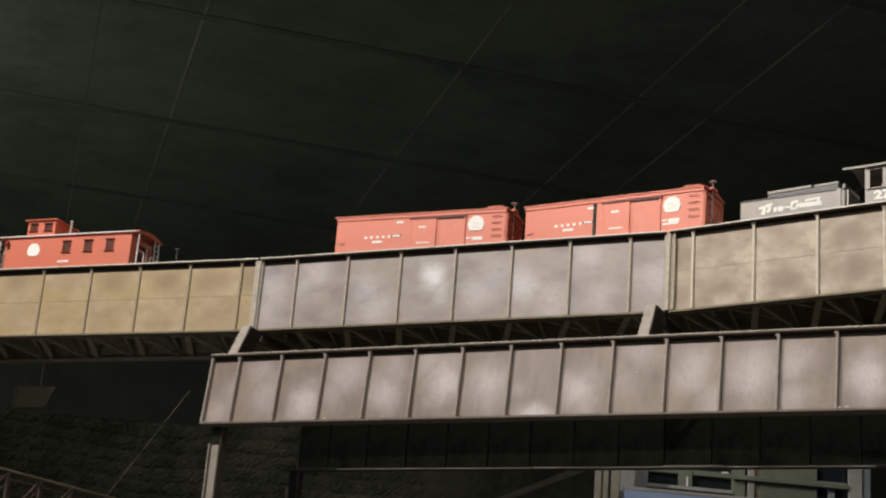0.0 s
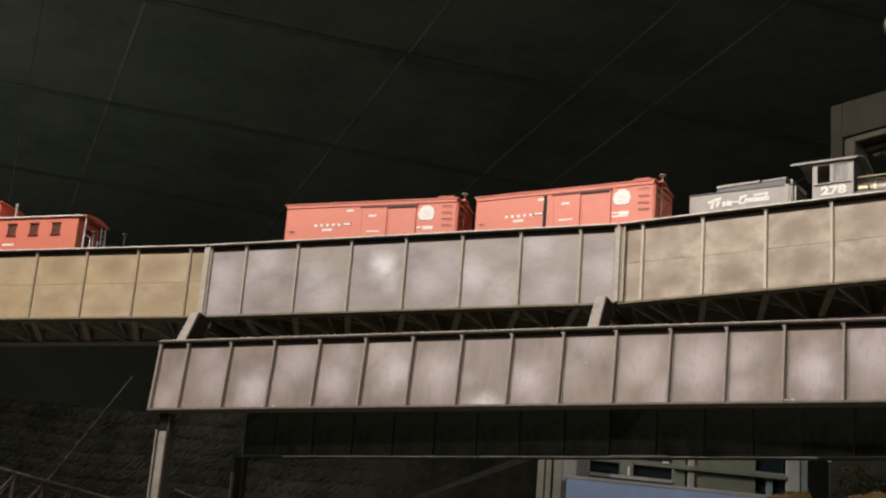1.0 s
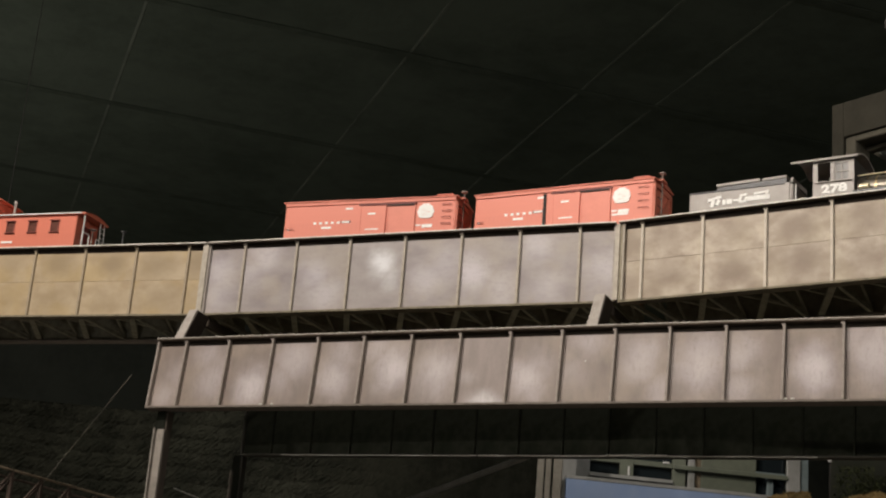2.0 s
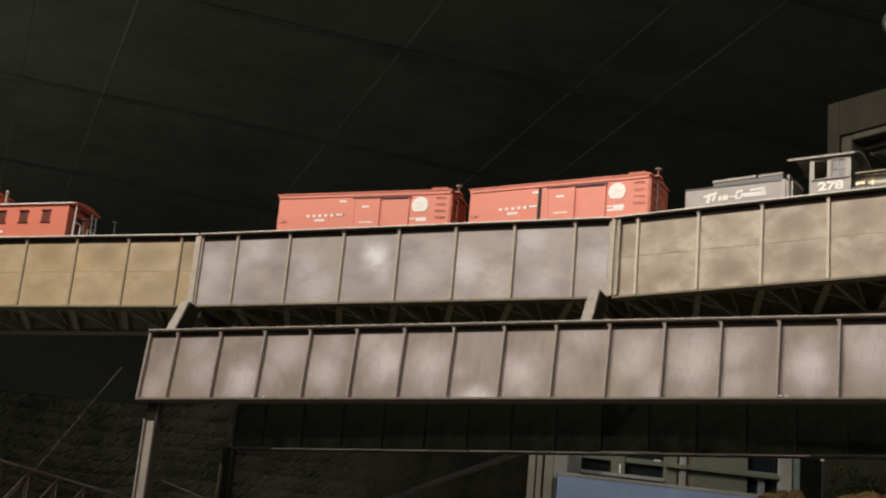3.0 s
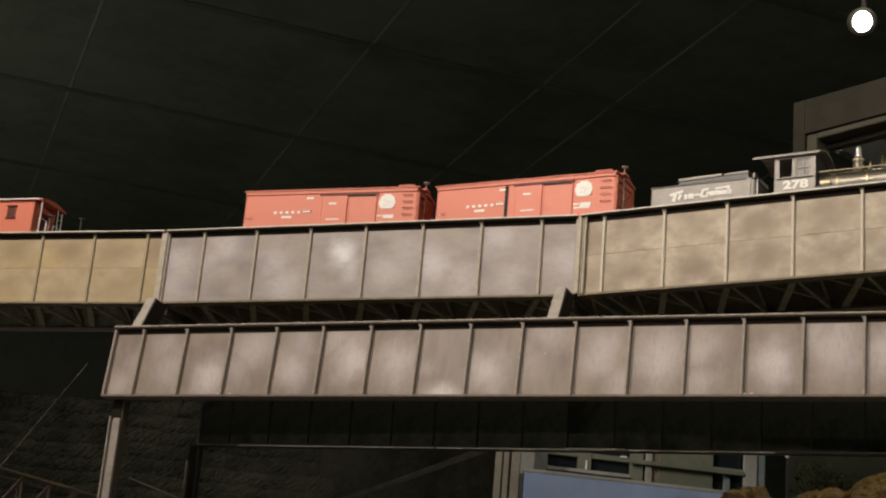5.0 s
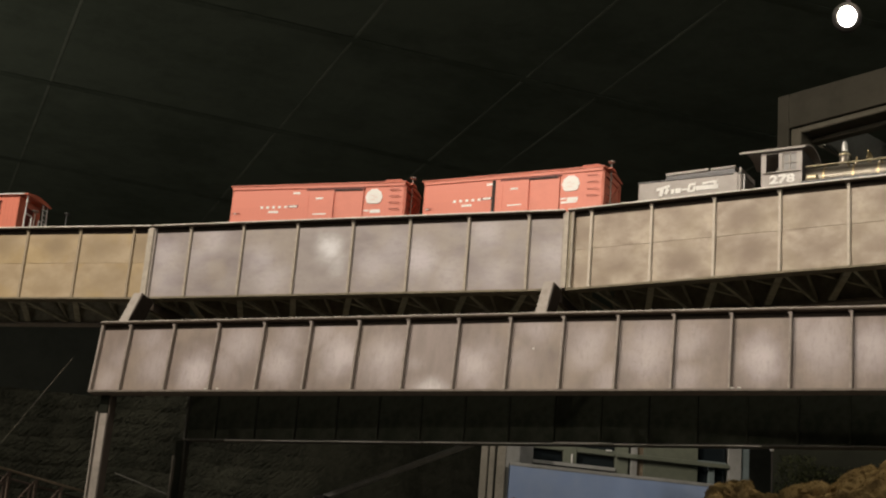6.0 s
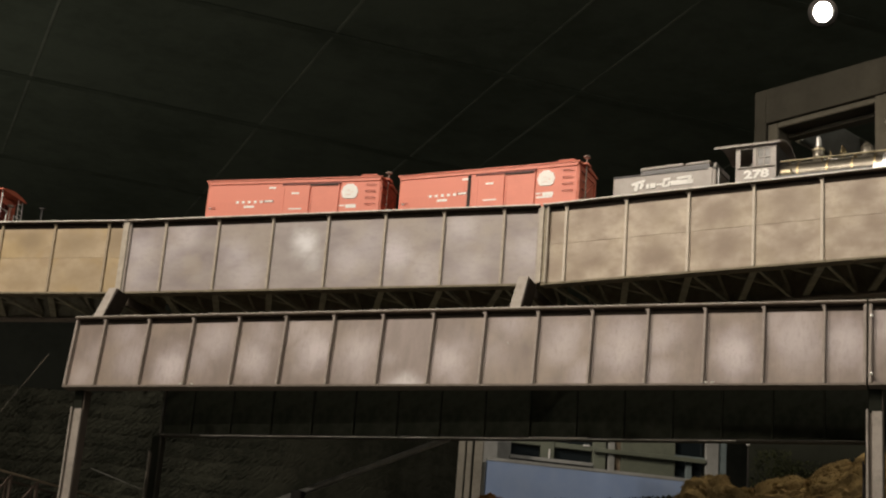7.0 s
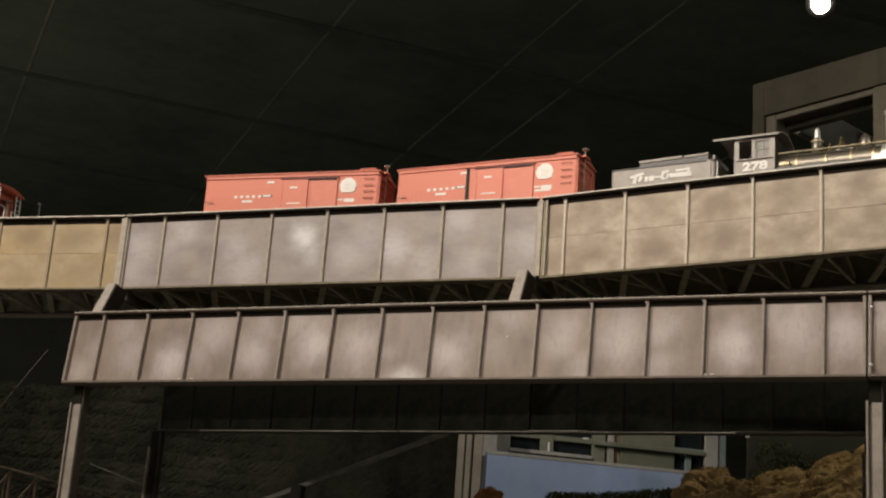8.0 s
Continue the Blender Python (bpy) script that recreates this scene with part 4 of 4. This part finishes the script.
    part("smokestack", lathe(B(), [(0.0135, 0.0), (0.0098, 0.010), (0.0100, 0.030), (0.0112, 0.070), (0.0132, 0.072), (0.0132, 0.078), (0.0095, 0.0785), (0.0085, 0.060)], (0.318, 0, zb + r - 0.006), 20), SILVER, ob, "tall bright smokestack", smooth=True)
    # headlight on its bracket
    hl = part("headlight", box(B(), (0.030, 0.026, 0.020), (0.358, 0, zb + r + 0.020), 0.004), SILVER, ob, "silver box headlight")
    part("lens", rod(B(), (0.373, 0, zb + r + 0.020), (0.376, 0, zb + r + 0.020), 0.0085, seg=16), GLASS, hl)
    part("vent", rod(B(), (0.356, 0, zb + r + 0.030), (0.356, 0, zb + r + 0.036), 0.006, 0.004, 10), SILVER, hl)
    bm = bar(B(), (0.340, -0.010, zb + r - 0.004), (0.352, -0.010, zb + r + 0.011), 0.003, 0.003)
    bar(bm, (0.340, 0.010, zb + r - 0.004), (0.352, 0.010, zb + r + 0.011), 0.003, 0.003)
    box(bm, (0.036, 0.028, 0.002), (0.358, 0, zb + r + 0.010))
    part("headlight_bracket", bm, SILVER, ob)
    # cylinders, valve chests, drivers, pilot
    for e in (-1, 1):
        part("cylinder", rod(B(), (0.290, e * 0.046, 0.042), (0.342, e * 0.046, 0.042), 0.0165, seg=20), SILVER, ob, "silver cylinder", smooth=True)
        part("valve_chest", box(B(), (0.050, 0.026, 0.018), (0.316, e * 0.044, 0.064), 0.002), SILVER, ob)
        for dx in (0.100, 0.149, 0.198, 0.247):
            wh = part("driver_wheel", rod(B(), (dx, e * 0.023, 0.024), (dx, e * 0.031, 0.024), 0.024, seg=24), LOCO_DARK, ob)
            part("tyre", rod(B(), (dx, e * 0.0245, 0.024), (dx, e * 0.0295, 0.024), 0.0246, seg=24), RAIL, wh)
        part("side_rod", bar(B(), (0.095, e * 0.036, 0.018), (0.252, e * 0.036, 0.018), 0.003, 0.006), RAIL, ob)
        part("main_rod", bar(B(), (0.198, e * 0.039, 0.018), (0.294, e * 0.040, 0.040), 0.003, 0.005), RAIL, ob)
        part("air_tank", rod(B(), (0.098, e * 0.040, 0.078), (0.118, e * 0.040, 0.078), 0.008, seg=14), PALE_BRASS, ob, smooth=True)
    part("frame", box(B(), (0.352, 0.036, 0.020), (0.186, 0, 0.040)), LOCO_DARK, ob)
    part("pilot_beam", box(B(), (0.012, 0.094, 0.016), (0.378, 0, 0.040), 0.001), LOCO_DARK, ob)
    bm = B()
    for k in range(-5, 6):
        bar(bm, (0.384, k * 0.0085, 0.034), (0.427 - abs(k) * 0.0065, k * 0.006, 0.006), 0.003, 0.003)
    part("pilot", bm, LOCO_DARK, ob)
    wh = rod(B(), (0.367, -0.03, 0.013), (0.367, 0.03, 0.013), 0.013, seg=18)
    part("pilot_wheelset", wh, LOCO_DARK, ob)
    part("coupler", box(B(), (0.03, 0.01, 0.01), (-0.012, 0, 0.030), 0.002), LOCO_DARK, ob)
    return ob


_a = radians(-9.4)
locomotive(1.489 - math.sin(_a) * 0.049, 0.146 + math.cos(_a) * 0.049, -9.4)

# ---------------------------------------------------------------- behind the bridge
# booth with a window
booth = thing("booth_wall", "grey-brown painted booth wall with a framed window, behind the bridge", "wall", m=pose(1.337, 1.259, 0, 0, 0, -26.17))
T = 3.40
part("panel", box(B(), (0.040, 0.10, T - 2.95), (0.020, 0.05, (T + 2.95) / 2), 0.002), BOOTH, booth)
part("panel", box(B(), (2.2, 0.10, 0.107), (0.040 + 1.1, 0.05, T - 0.0535), 0.002), BOOTH, booth)
part("panel", box(B(), (1.75, 0.10, T - 0.107 - 2.95), (0.440 + 0.90, 0.05, (T - 0.107 + 2.95) / 2), 0.002), BOOTH, booth)
part("lower_panel", box(B(), (2.24, 0.10, 2.95), (1.12, 0.05, 1.475), 0.002), DEEP_BLACK, booth, "black lower panel")
win = part("window_frame", box(B(), (0.034, 0.07, 0.343), (0.057, 0.045, 2.95 + 0.1715), 0.003), BOOTH_TRIM, booth)
part("stile", box(B(), (0.050, 0.07, 0.343), (0.415, 0.040, 2.95 + 0.1715), 0.003), BOOTH_TRIM, win)
part("head", box(B(), (0.316, 0.07, 0.018), (0.232, 0.045, T - 0.116), 0.003), BOOTH_TRIM, win)
part("head_bead", box(B(), (0.316, 0.03, 0.014), (0.232, 0.075, T - 0.134), 0.002), BOOTH_TRIM, win)
part("slanted_duct", box(B(), (0.37, 0.03, 0.092), (0.112, 0.245, 3.300), 0.002, pose(0, 0, 0, 0, 37, 0)), DUCT, booth, "dull grey slanting duct inside")
part("pipe", rod(B(), (-0.060, 0.222, 3.365), (0.215, 0.222, 3.160), 0.0055, seg=10), BOOTH_TRIM, booth, smooth=True)
part("back_panel", box(B(), (2.2, 0.02, T - 0.01), (1.14, 1.0, (T - 0.01) / 2)), HALL_WALL, booth)

# lit lamp above the booth
lamp = thing("spot_lamp", "lit round spot lamp hanging on a black stem", "lamp", m=pose(1.60, 0.70, 3.362))
part("bulb", ball(B(), 0.030, (0, 0, 0), (0.92, 0.92, 1.06), 24), LAMP, lamp, "glowing white bulb", smooth=True)
bm = lathe(B(), [(0.030, -0.016), (0.037, -0.010), (0.036, 0.020), (0.022, 0.060)], (0, 0, 0), 20)
hs = part("housing", bm, DARK_STEEL, lamp, smooth=True)
hs.rotation_euler = (radians(-78), 0, radians(7))
part("stem", rod(B(), (0, 0.03, 0.03), (0, 0.03, H - 3.362), 0.006), DARK_STEEL, lamp)

# sky backdrop and partition behind it
bench = thing("layout_bench", "dark skirted bench carrying the scenery behind the bridge", "table", m=pose(0.95, 1.45, 0, 0, 0, 18.4))
part("top", box(B(), (2.2, 1.1, 0.04), (0.1, 0, 1.98)), HALL_WALL, bench)
part("skirt", box(B(), (2.16, 1.06, 1.96), (0.1, 0, 0.98)), HALL_WALL, bench)
sky = thing("sky_backdrop", "pale blue painted sky board standing on the scenery bench", "backdrop board", m=pose(0.592, 1.247, 2.0, 0, 0, 31.0))
part("board", box(B(), (0.66, 0.012, 0.308), (0.33, 0.006, 0.154), 0.002), SKY_BOARD, sky)
part("top_strip", box(B(), (0.66, 0.015, 0.010), (0.33, 0.006, 0.3105), 0.001), PARTITION, sky, "greyish white upper strip")
part("edge_strip", box(B(), (0.010, 0.020, 0.300), (-0.006, 0.010, 0.150), 0.002), PARTITION, sky)
wall = thing("partition", "white partition with dark windows and posts behind the sky board", "wall", m=pose(0.545, 1.375, 2.0, 0, 0, 31.0))


def pane_part(name, x0, x1, z0, z1, y, mat, t=0.012, label=""):
    part(name, box(B(), (x1 - x0, t, z1 - z0), ((x0 + x1) / 2, y, (z0 + z1) / 2), 0.0015), mat, wall, label)


pane_part("panel", -0.03, 0.071, 0, 0.46, 0.0, PARTITION)
pane_part("panel", 0.071, 0.3237, 0, 0.340, 0.0, PARTITION)
pane_part("sill", 0.068, 0.3237, 0.341, 0.352, -0.008, PARTITION)
pane_part("head", 0.071, 0.3237, 0.388, 0.404, 0.0, PARTITION_GREEN)
pane_part("transom_window", 0.071, 0.3237, 0.404, 0.46, 0.012, GLASS, 0.006, "dark glass")
pane_part("window", 0.071, 0.1625, 0.352, 0.388, 0.012, GLASS, 0.006, "dark glass")
pane_part("post", 0.1625, 0.2028, 0.352, 0.46, -0.004, PARTITION_GREEN)
pane_part("pale_strip", 0.1850, 0.1905, 0.352, 0.380, -0.012, WHITE_METAL, 0.004, "bright white strip")
pane_part("window", 0.2028, 0.3237, 0.352, 0.388, 0.012, GLASS, 0.006, "dark glass")
pane_part("panel", 0.3237, 0.364, 0, 0.46, 0.0, PARTITION_GREEN)
pane_part("slit", 0.364, 0.371, 0, 0.46, 0.012, GLASS, 0.006, "dark gap")
pane_part("post", 0.371, 0.3905, 0, 0.46, -0.006, PARTITION)
pane_part("glint_bar", 0.292, 0.312, 0.4005, 0.4060, -0.006, WHITE_METAL, 0.008, "small white bar standing for a glint")
pane_part("rail", 0.3237, 0.6754, 0.385, 0.399, -0.016, PARTITION_GREEN, 0.010, "sage rail across the windows")
pane_part("dark_panel", 0.3905, 0.4116, 0, 0.46, 0.004, RUST_BRIDGE)
pane_part("panel", 0.4116, 0.582, 0, 0.46, 0.0, PARTITION_GREEN)
pane_part("window", 0.582, 0.6754, 0, 0.46, 0.014, GLASS, 0.006, "dark glass")
pane_part("frame", 0.575, 0.6754, 0.398, 0.406, 0.0, PARTITION_BLUE)
pane_part("frame", 0.617, 0.636, 0.30, 0.398, 0.0, PARTITION_BLUE)
pane_part("post", 0.6754, 0.717, 0.0, 0.46, -0.010, PARTITION)
pane_part("post", 0.717, 0.7442, 0.0, 0.46, -0.004, PARTITION_BLUE)
col = thing("wood_column", "three narrow taupe boards standing side by side as a column", "column", m=pose(0.515, 1.215, 2.0, 0, 0, 18.4))
for i, (a, b) in enumerate(((0, 0.020), (0.024, 0.040), (0.046, 0.072))):
    part("board", box(B(), (b - a, 0.020, 0.5), ((a + b) / 2, 0.004 * (i % 2), 0.25), 0.002), COLUMN_PAINT, col)


# rocks and shrubs
def mound(label, x, y, size, seed, mat=None, fold=0.025):
    """Lumpy foam mound with folds and a fuzzy skin, standing on the bench."""
    bm = B()
    bmesh.ops.create_icosphere(bm, subdivisions=5, radius=1.0)
    s = Vector((seed, seed * 0.7, -seed))
    for v in bm.verts:
        p = v.co.copy()
        base = Vector((p.x * size[0] * 1.35, p.y * size[1] * 1.2, 0.96 * size[2] * max(p.z, 0.0) ** 0.62))
        out = Vector((p.x / size[0], p.y / size[1], max(p.z, 0.0) / size[2])).normalized()
        q = Vector((base.x * 0.7, base.y, base.z * 2.8 - base.x * 0.8)) * 19 + s
        lump = abs(noise.noise(q)) ** 0.7 + 0.5 * abs(noise.noise(q * 2.4)) ** 0.7 + 0.25 * abs(noise.noise(q * 5.5)) - 0.55
        v.co = base * (1 + 0.12 * noise.noise(p * 1.5 + s)) + out * (fold * lump)
    rnd = random.Random(int(seed * 10))
    bm.faces.ensure_lookup_table()
    bm.normal_update()
    skin = [(f.calc_center_median(), f.normal.copy()) for f in bm.faces if f.normal.z > -0.2]
    for _k in range(2600):       # loose flock on the skin
        p, nrm = rnd.choice(skin)
        p = p + nrm * rnd.uniform(0.0, 0.004)
        t = rnd.uniform(0.0012, 0.0030)
        u = Vector((rnd.uniform(-1, 1), rnd.uniform(-1, 1), rnd.uniform(-1, 1))).normalized()
        w = u.cross(nrm + Vector((rnd.uniform(-1, 1), rnd.uniform(-1, 1), rnd.uniform(-1, 1)))).normalized()
        bm.faces.new([bm.verts.new(c) for c in (p + u * t, p + w * t, p - u * t, p - w * t)])
    ob = part("rock_mound", bm, mat or MOSS, smooth=True)
    ob.location = (x, y, 2.0)
    return tagged(ob, label, "rock", "mossy mounds")


MOSS = worn("ochre_moss", (0.31, 0.222, 0.100), (0.10, 0.067, 0.030), 24, 0.95, relief=0.7, distance=0.004)
MOSS_RUST = worn("rusty_moss", (0.34, 0.165, 0.060), (0.14, 0.070, 0.028), 30, 0.95, relief=0.7, distance=0.004)
for i, (x, y, a, b, h) in enumerate(((1.290, 1.00, 0.085, 0.09, 0.232), (1.400, 0.98, 0.075, 0.08, 0.214), (1.500, 0.97, 0.090, 0.09, 0.240), (1.600, 0.95, 0.090, 0.10, 0.262),
                                     (1.725, 0.93, 0.120, 0.11, 0.290), (1.500, 0.85, 0.085, 0.06, 0.180), (1.645, 0.83, 0.100, 0.06, 0.200), (1.360, 0.87, 0.075, 0.06, 0.160), (1.880, 0.90, 0.120, 0.11, 0.300))):
    mound("ochre brown mossy lump of model rock on the scenery bench", x, y, (a, b, h), 3.1 + 2.7 * i)
mound("small rust-brown mossy mound in front of the sky board", 0.664, 1.08, (0.050, 0.045, 0.190), 41.0, MOSS_RUST)


def shrub(label, at, r, h, mat, seed, n=420, leaf=1.0):
    rnd = random.Random(seed)
    ob = thing("shrub", label, "plant", "model shrubs", pose(*at))
    part("stem", rod(B(), (0, 0, 0), (0, 0, h * 0.6), r * 0.10, r * 0.04, 8), TIE, ob)
    verts, faces = [], []
    for i in range(n):
        a, q, zz = rnd.uniform(0, 6.283), math.sqrt(rnd.random()), rnd.uniform(0.25, 1.0)
        env = r * (0.55 + 0.5 * math.sin(zz * 2.6))
        p = Vector((math.cos(a) * q * env, math.sin(a) * q * env, zz * h))
        t = r * rnd.uniform(0.07, 0.16) * leaf
        u = Vector((rnd.uniform(-1, 1), rnd.uniform(-1, 1), rnd.uniform(-1, 1))).normalized()
        w = u.cross(Vector((rnd.uniform(-1, 1), rnd.uniform(-1, 1), rnd.uniform(-1, 1)))).normalized()
        b = len(verts)
        verts += [p + u * t, p + w * t, p - u * t, p - w * t]
        faces.append((b, b + 1, b + 2, b + 3))
    me = bpy.data.meshes.new("crown")
    me.from_pydata([tuple(v) for v in verts], [], faces)
    me.materials.append(mat)
    c = new("crown", me)
    c.parent = ob
    return ob


shrub("dark olive model shrub growing behind the rocks", (1.42, 1.15, 2.0), 0.06, 0.325, SHRUB, 4, 2600, 0.4)
shrub("dark olive model shrub growing behind the rocks", (1.51, 1.18, 2.0), 0.07, 0.30, SHRUB, 5, 2600, 0.4)
shrub("dark olive model shrub growing behind the rocks", (1.62, 1.22, 2.0), 0.09, 0.29, SHRUB, 15, 2600, 0.4)
for i, (x, y, h) in enumerate(((0.81, 1.26, 0.198), (0.86, 1.28, 0.202), (0.91, 1.30, 0.205), (0.96, 1.32, 0.212), (1.01, 1.34, 0.218), (1.06, 1.36, 0.226), (1.11, 1.38, 0.232))):
    shrub("dark green model bush in front of the sky board", (x, y, 2.0), 0.048, h, SHRUB, 7 + i, 3600, 0.55)

# dark wall of ragged, overlapping courses that even out and rise towards its far end
NX, NZ, WX = 600, 200, 3.40
X0, XR, X1 = -1.8, 0.0, 1.6
verts, faces = [], []


def wall_top(x):
    return 2.70 + 0.20 * max(0.0, x - XR)


def wall_back(x):
    return 0.40 * max(0.0, x - 0.30) ** 2


for iz in range(NZ + 1):
    for ix in range(NX + 1):
        x = X0 + WX * ix / NX
        z = 1.70 + (wall_top(x) - 1.70) * iz / NZ
        wave = 0.040 * noise.noise(Vector((x * 1.7, z * 2.4, 3.0))) + 0.010 * noise.noise(Vector((x * 9, z * 5, 7.0)))
        course = ((2.70 - z + wave) / 0.055) % 1.0
        tuft = abs(noise.noise(Vector((x * 48 - z * 50, z * 14 + x * 12, 1.0)))) * 0.010
        lump = noise.noise(Vector((x * 9, z * 12, 4.0))) * 0.012 + noise.noise(Vector((x * 125 - z * 130, z * 60 + x * 50, 5.0))) * 0.008
        even = 1.0 - 0.8 * min(1.0, max(0.0, (x - 0.5) / 0.4))
        verts.append((x, wall_back(x) + even * (tuft - lump - 0.011 * math.sin(course * math.pi) ** 0.7), z))
for iz in range(NZ):
    for ix in range(NX):
        a = iz * (NX + 1) + ix
        faces.append((a, a + 1, a + NX + 2, a + NX + 1))
for xa, xb in ((X0, XR), (XR, X1)):      # boards behind, so that the wall is solid
    n = len(verts)
    verts += [(x, y + wall_back(x), z) for y in (0.12, 0.03) for x, z in ((xa, 0.0), (xb, 0.0), (xb, wall_top(xb)), (xa, wall_top(xa)))]
    faces += [(n, n + 3, n + 2, n + 1), (n + 4, n + 5, n + 6, n + 7), (n, n + 4, n + 7, n + 3), (n + 1, n + 2, n + 6, n + 5), (n + 3, n + 7, n + 6, n + 2), (n, n + 1, n + 5, n + 4)]
me = bpy.data.meshes.new("backdrop")
me.from_pydata(verts, [], faces)
me.materials.append(SHINGLE)
rough_wall = new("backdrop", me)
rough_wall.matrix_world = pose(-1.45, 2.27, 0.03, 0, 0, 28.0)
tagged(rough_wall, "dark rough wall of ragged overlapping courses", kind="structure")

# stays, braces and a small truss bridge
FAINT = worn("dull_wire", (0.030, 0.029, 0.025), (0.010, 0.010, 0.009), 14, 0.85)


STAY = worn("dusty_stay", (0.105, 0.092, 0.068), (0.03, 0.028, 0.022), 9, 0.8)


def stay(name, label, a, b, r, mat=CABLE):
    mid = (Vector(a) + Vector(b)) / 2
    ob = part(name, rod(B(), Vector(a) - mid, Vector(b) - mid, r, seg=8), mat)
    ob.location = mid
    return tagged(ob, label, "cable")


stay("guy_wire", "thin grey stay wire running down behind the bridge", (-1.37, 0.90, 1.72), (-0.705, 0.90, 2.546), 0.0019, STAY)
stay("guy_wire", "thin grey stay wire running down behind the bridge", (-1.62, 0.95, 1.90), (-1.30, 0.95, 2.50), 0.0024, FAINT)
stay("guy_wire", "thin pale wire slung behind the posts", (-0.30, 0.60, 2.154), (-0.10, 0.60, 2.090), 0.0016)
ob = part("diagonal_brace", box(B(), (0.80, 0.016, 0.013), (0, 0, 0), 0.002), CABLE)
ob.matrix_world = pose(0.30, 0.75, 2.142, 0, -20.1, 0)
tagged(ob, "dull grey wooden brace slanting up behind the girders", "beam")
ob = part("brace_post", box(B(), (0.030, 0.030, 2.125), (0, 0, 1.0625), 0.002), DARK_STEEL)
ob.location = (0.262, 0.72, 0)
tagged(ob, "black square post holding the slanting brace", "post")

hood = thing("hanging_sign", "dark olive hanging sheet with pale edges under the bridge", "sign", m=pose(-1.318, 0.90, 2.51))
bm = B()
prism(bm, [(-0.078, 0.0), (0.055, 0.0), (0.085, 0.066), (-0.072, 0.072)], 0.0, 0.006)
part("sheet", bm, worn("olive_sheet", (0.022, 0.021, 0.013), (0.013, 0.012, 0.008), 20, 0.8), hood)
part("edge", bar(B(), (-0.080, -0.002, 0.0), (-0.074, -0.002, 0.072), 0.004, 0.006), FAINT, hood)
part("edge", bar(B(), (0.057, -0.002, 0.0), (0.087, -0.002, 0.066), 0.004, 0.006), FAINT, hood)
part("hanger", rod(B(), (0.02, 0.003, 0.066), (0.02, 0.003, H - 2.51), 0.0012, seg=8), DARK_STEEL, hood)

for _m in (FAINT, bpy.data.materials["olive_sheet"], SHRUB, MOSS, MOSS_RUST):
    _m.node_tree.nodes["Principled BSDF"].inputs["Specular IOR Level"].default_value = 0.05

SHADED_RUST = worn("shaded_rust_bridge", (0.075, 0.050, 0.035), (0.034, 0.023, 0.017), 40, 0.9)
truss = thing("truss_bridge", "small rust-brown model truss bridge crossing behind the posts", "bridge", m=pose(-0.445, 0.0, 2.0, 0, 0, 88.5))
for y in (-0.05, 0.05):
    part("top_chord", box(B(), (2.0, 0.005, 0.0055), (0.30, y, 0.100), 0.001), RUST_BRIDGE if y < 0 else SHADED_RUST, truss)
    part("bottom_chord", box(B(), (2.0, 0.006, 0.007), (0.30, y, -0.02), 0.001), SHADED_RUST, truss)
    for i in range(-6, 12):
        part("post", box(B(), (0.006, 0.006, 0.112), (0.05 + i * 0.11, y, 0.040)), SHADED_RUST, truss)
    for i in range(-6, 11):
        part("diagonal", bar(B(), (0.05 + i * 0.11, y, -0.016), (0.16 + i * 0.11, y, 0.096), 0.004, 0.005), SHADED_RUST, truss)
part("deck", box(B(), (2.0, 0.09, 0.006), (0.30, 0, -0.025)), TIE, truss)
for x in (-0.62, 0.05, 1.25):
    part("pier", box(B(), (0.06, 0.11, 1.972), (x, 0, -1.014), 0.003), DARK_STEEL, truss)


def flatcar(x, y, turn):
    L = 0.42
    ob = thing("flatcar", "low brown model flatcar with a brake wheel, coupled behind the boxcar", "train car", "model train", pose(x, y, RAILTOP, 0, 0, turn))
    plank = mesh_of("deck_plank", box(B(), (0.0128, 0.104, 0.005), (0, 0, 0), 0.0004), RUST_BRIDGE)
    for i in range(32):
        piece("deck_plank", plank, ob, (-L / 2 + 0.0066 + i * 0.0131, 0, 0.049))
    for e in (-1, 1):
        part("side_sill", box(B(), (L, 0.005, 0.014), (0, e * 0.0505, 0.040), 0.0006), CAR_RED, ob)
        truck(ob, e * 0.14)
        part("coupler", box(B(), (0.030, 0.010, 0.010), (e * (L / 2 + 0.012), 0, 0.030), 0.002), LOCO_DARK, ob)
    bm = rod(B(), (-L / 2 + 0.012, -0.028, 0.05), (-L / 2 + 0.012, -0.028, 0.097), 0.0016, seg=8)
    rod(bm, (-L / 2 + 0.012, -0.028, 0.096), (-L / 2 + 0.012, -0.028, 0.0985), 0.0080, seg=16)
    part("brake_wheel", bm, LOCO_DARK, ob)


flatcar(-0.078, 0.221, 3.9)

lampost = thing("model_street_lamp", "tiny model street lamp with a white globe among the shrubs", "lamp", m=pose(1.36, 1.12, 2.0))
part("pole", rod(B(), (0, 0, 0), (0, 0, 0.333), 0.0022, 0.0016, 8), DARK_STEEL, lampost)
part("globe", ball(B(), 0.0055, (0, 0, 0.337), (1, 1, 1), 12), WHITE_METAL, lampost, smooth=True)
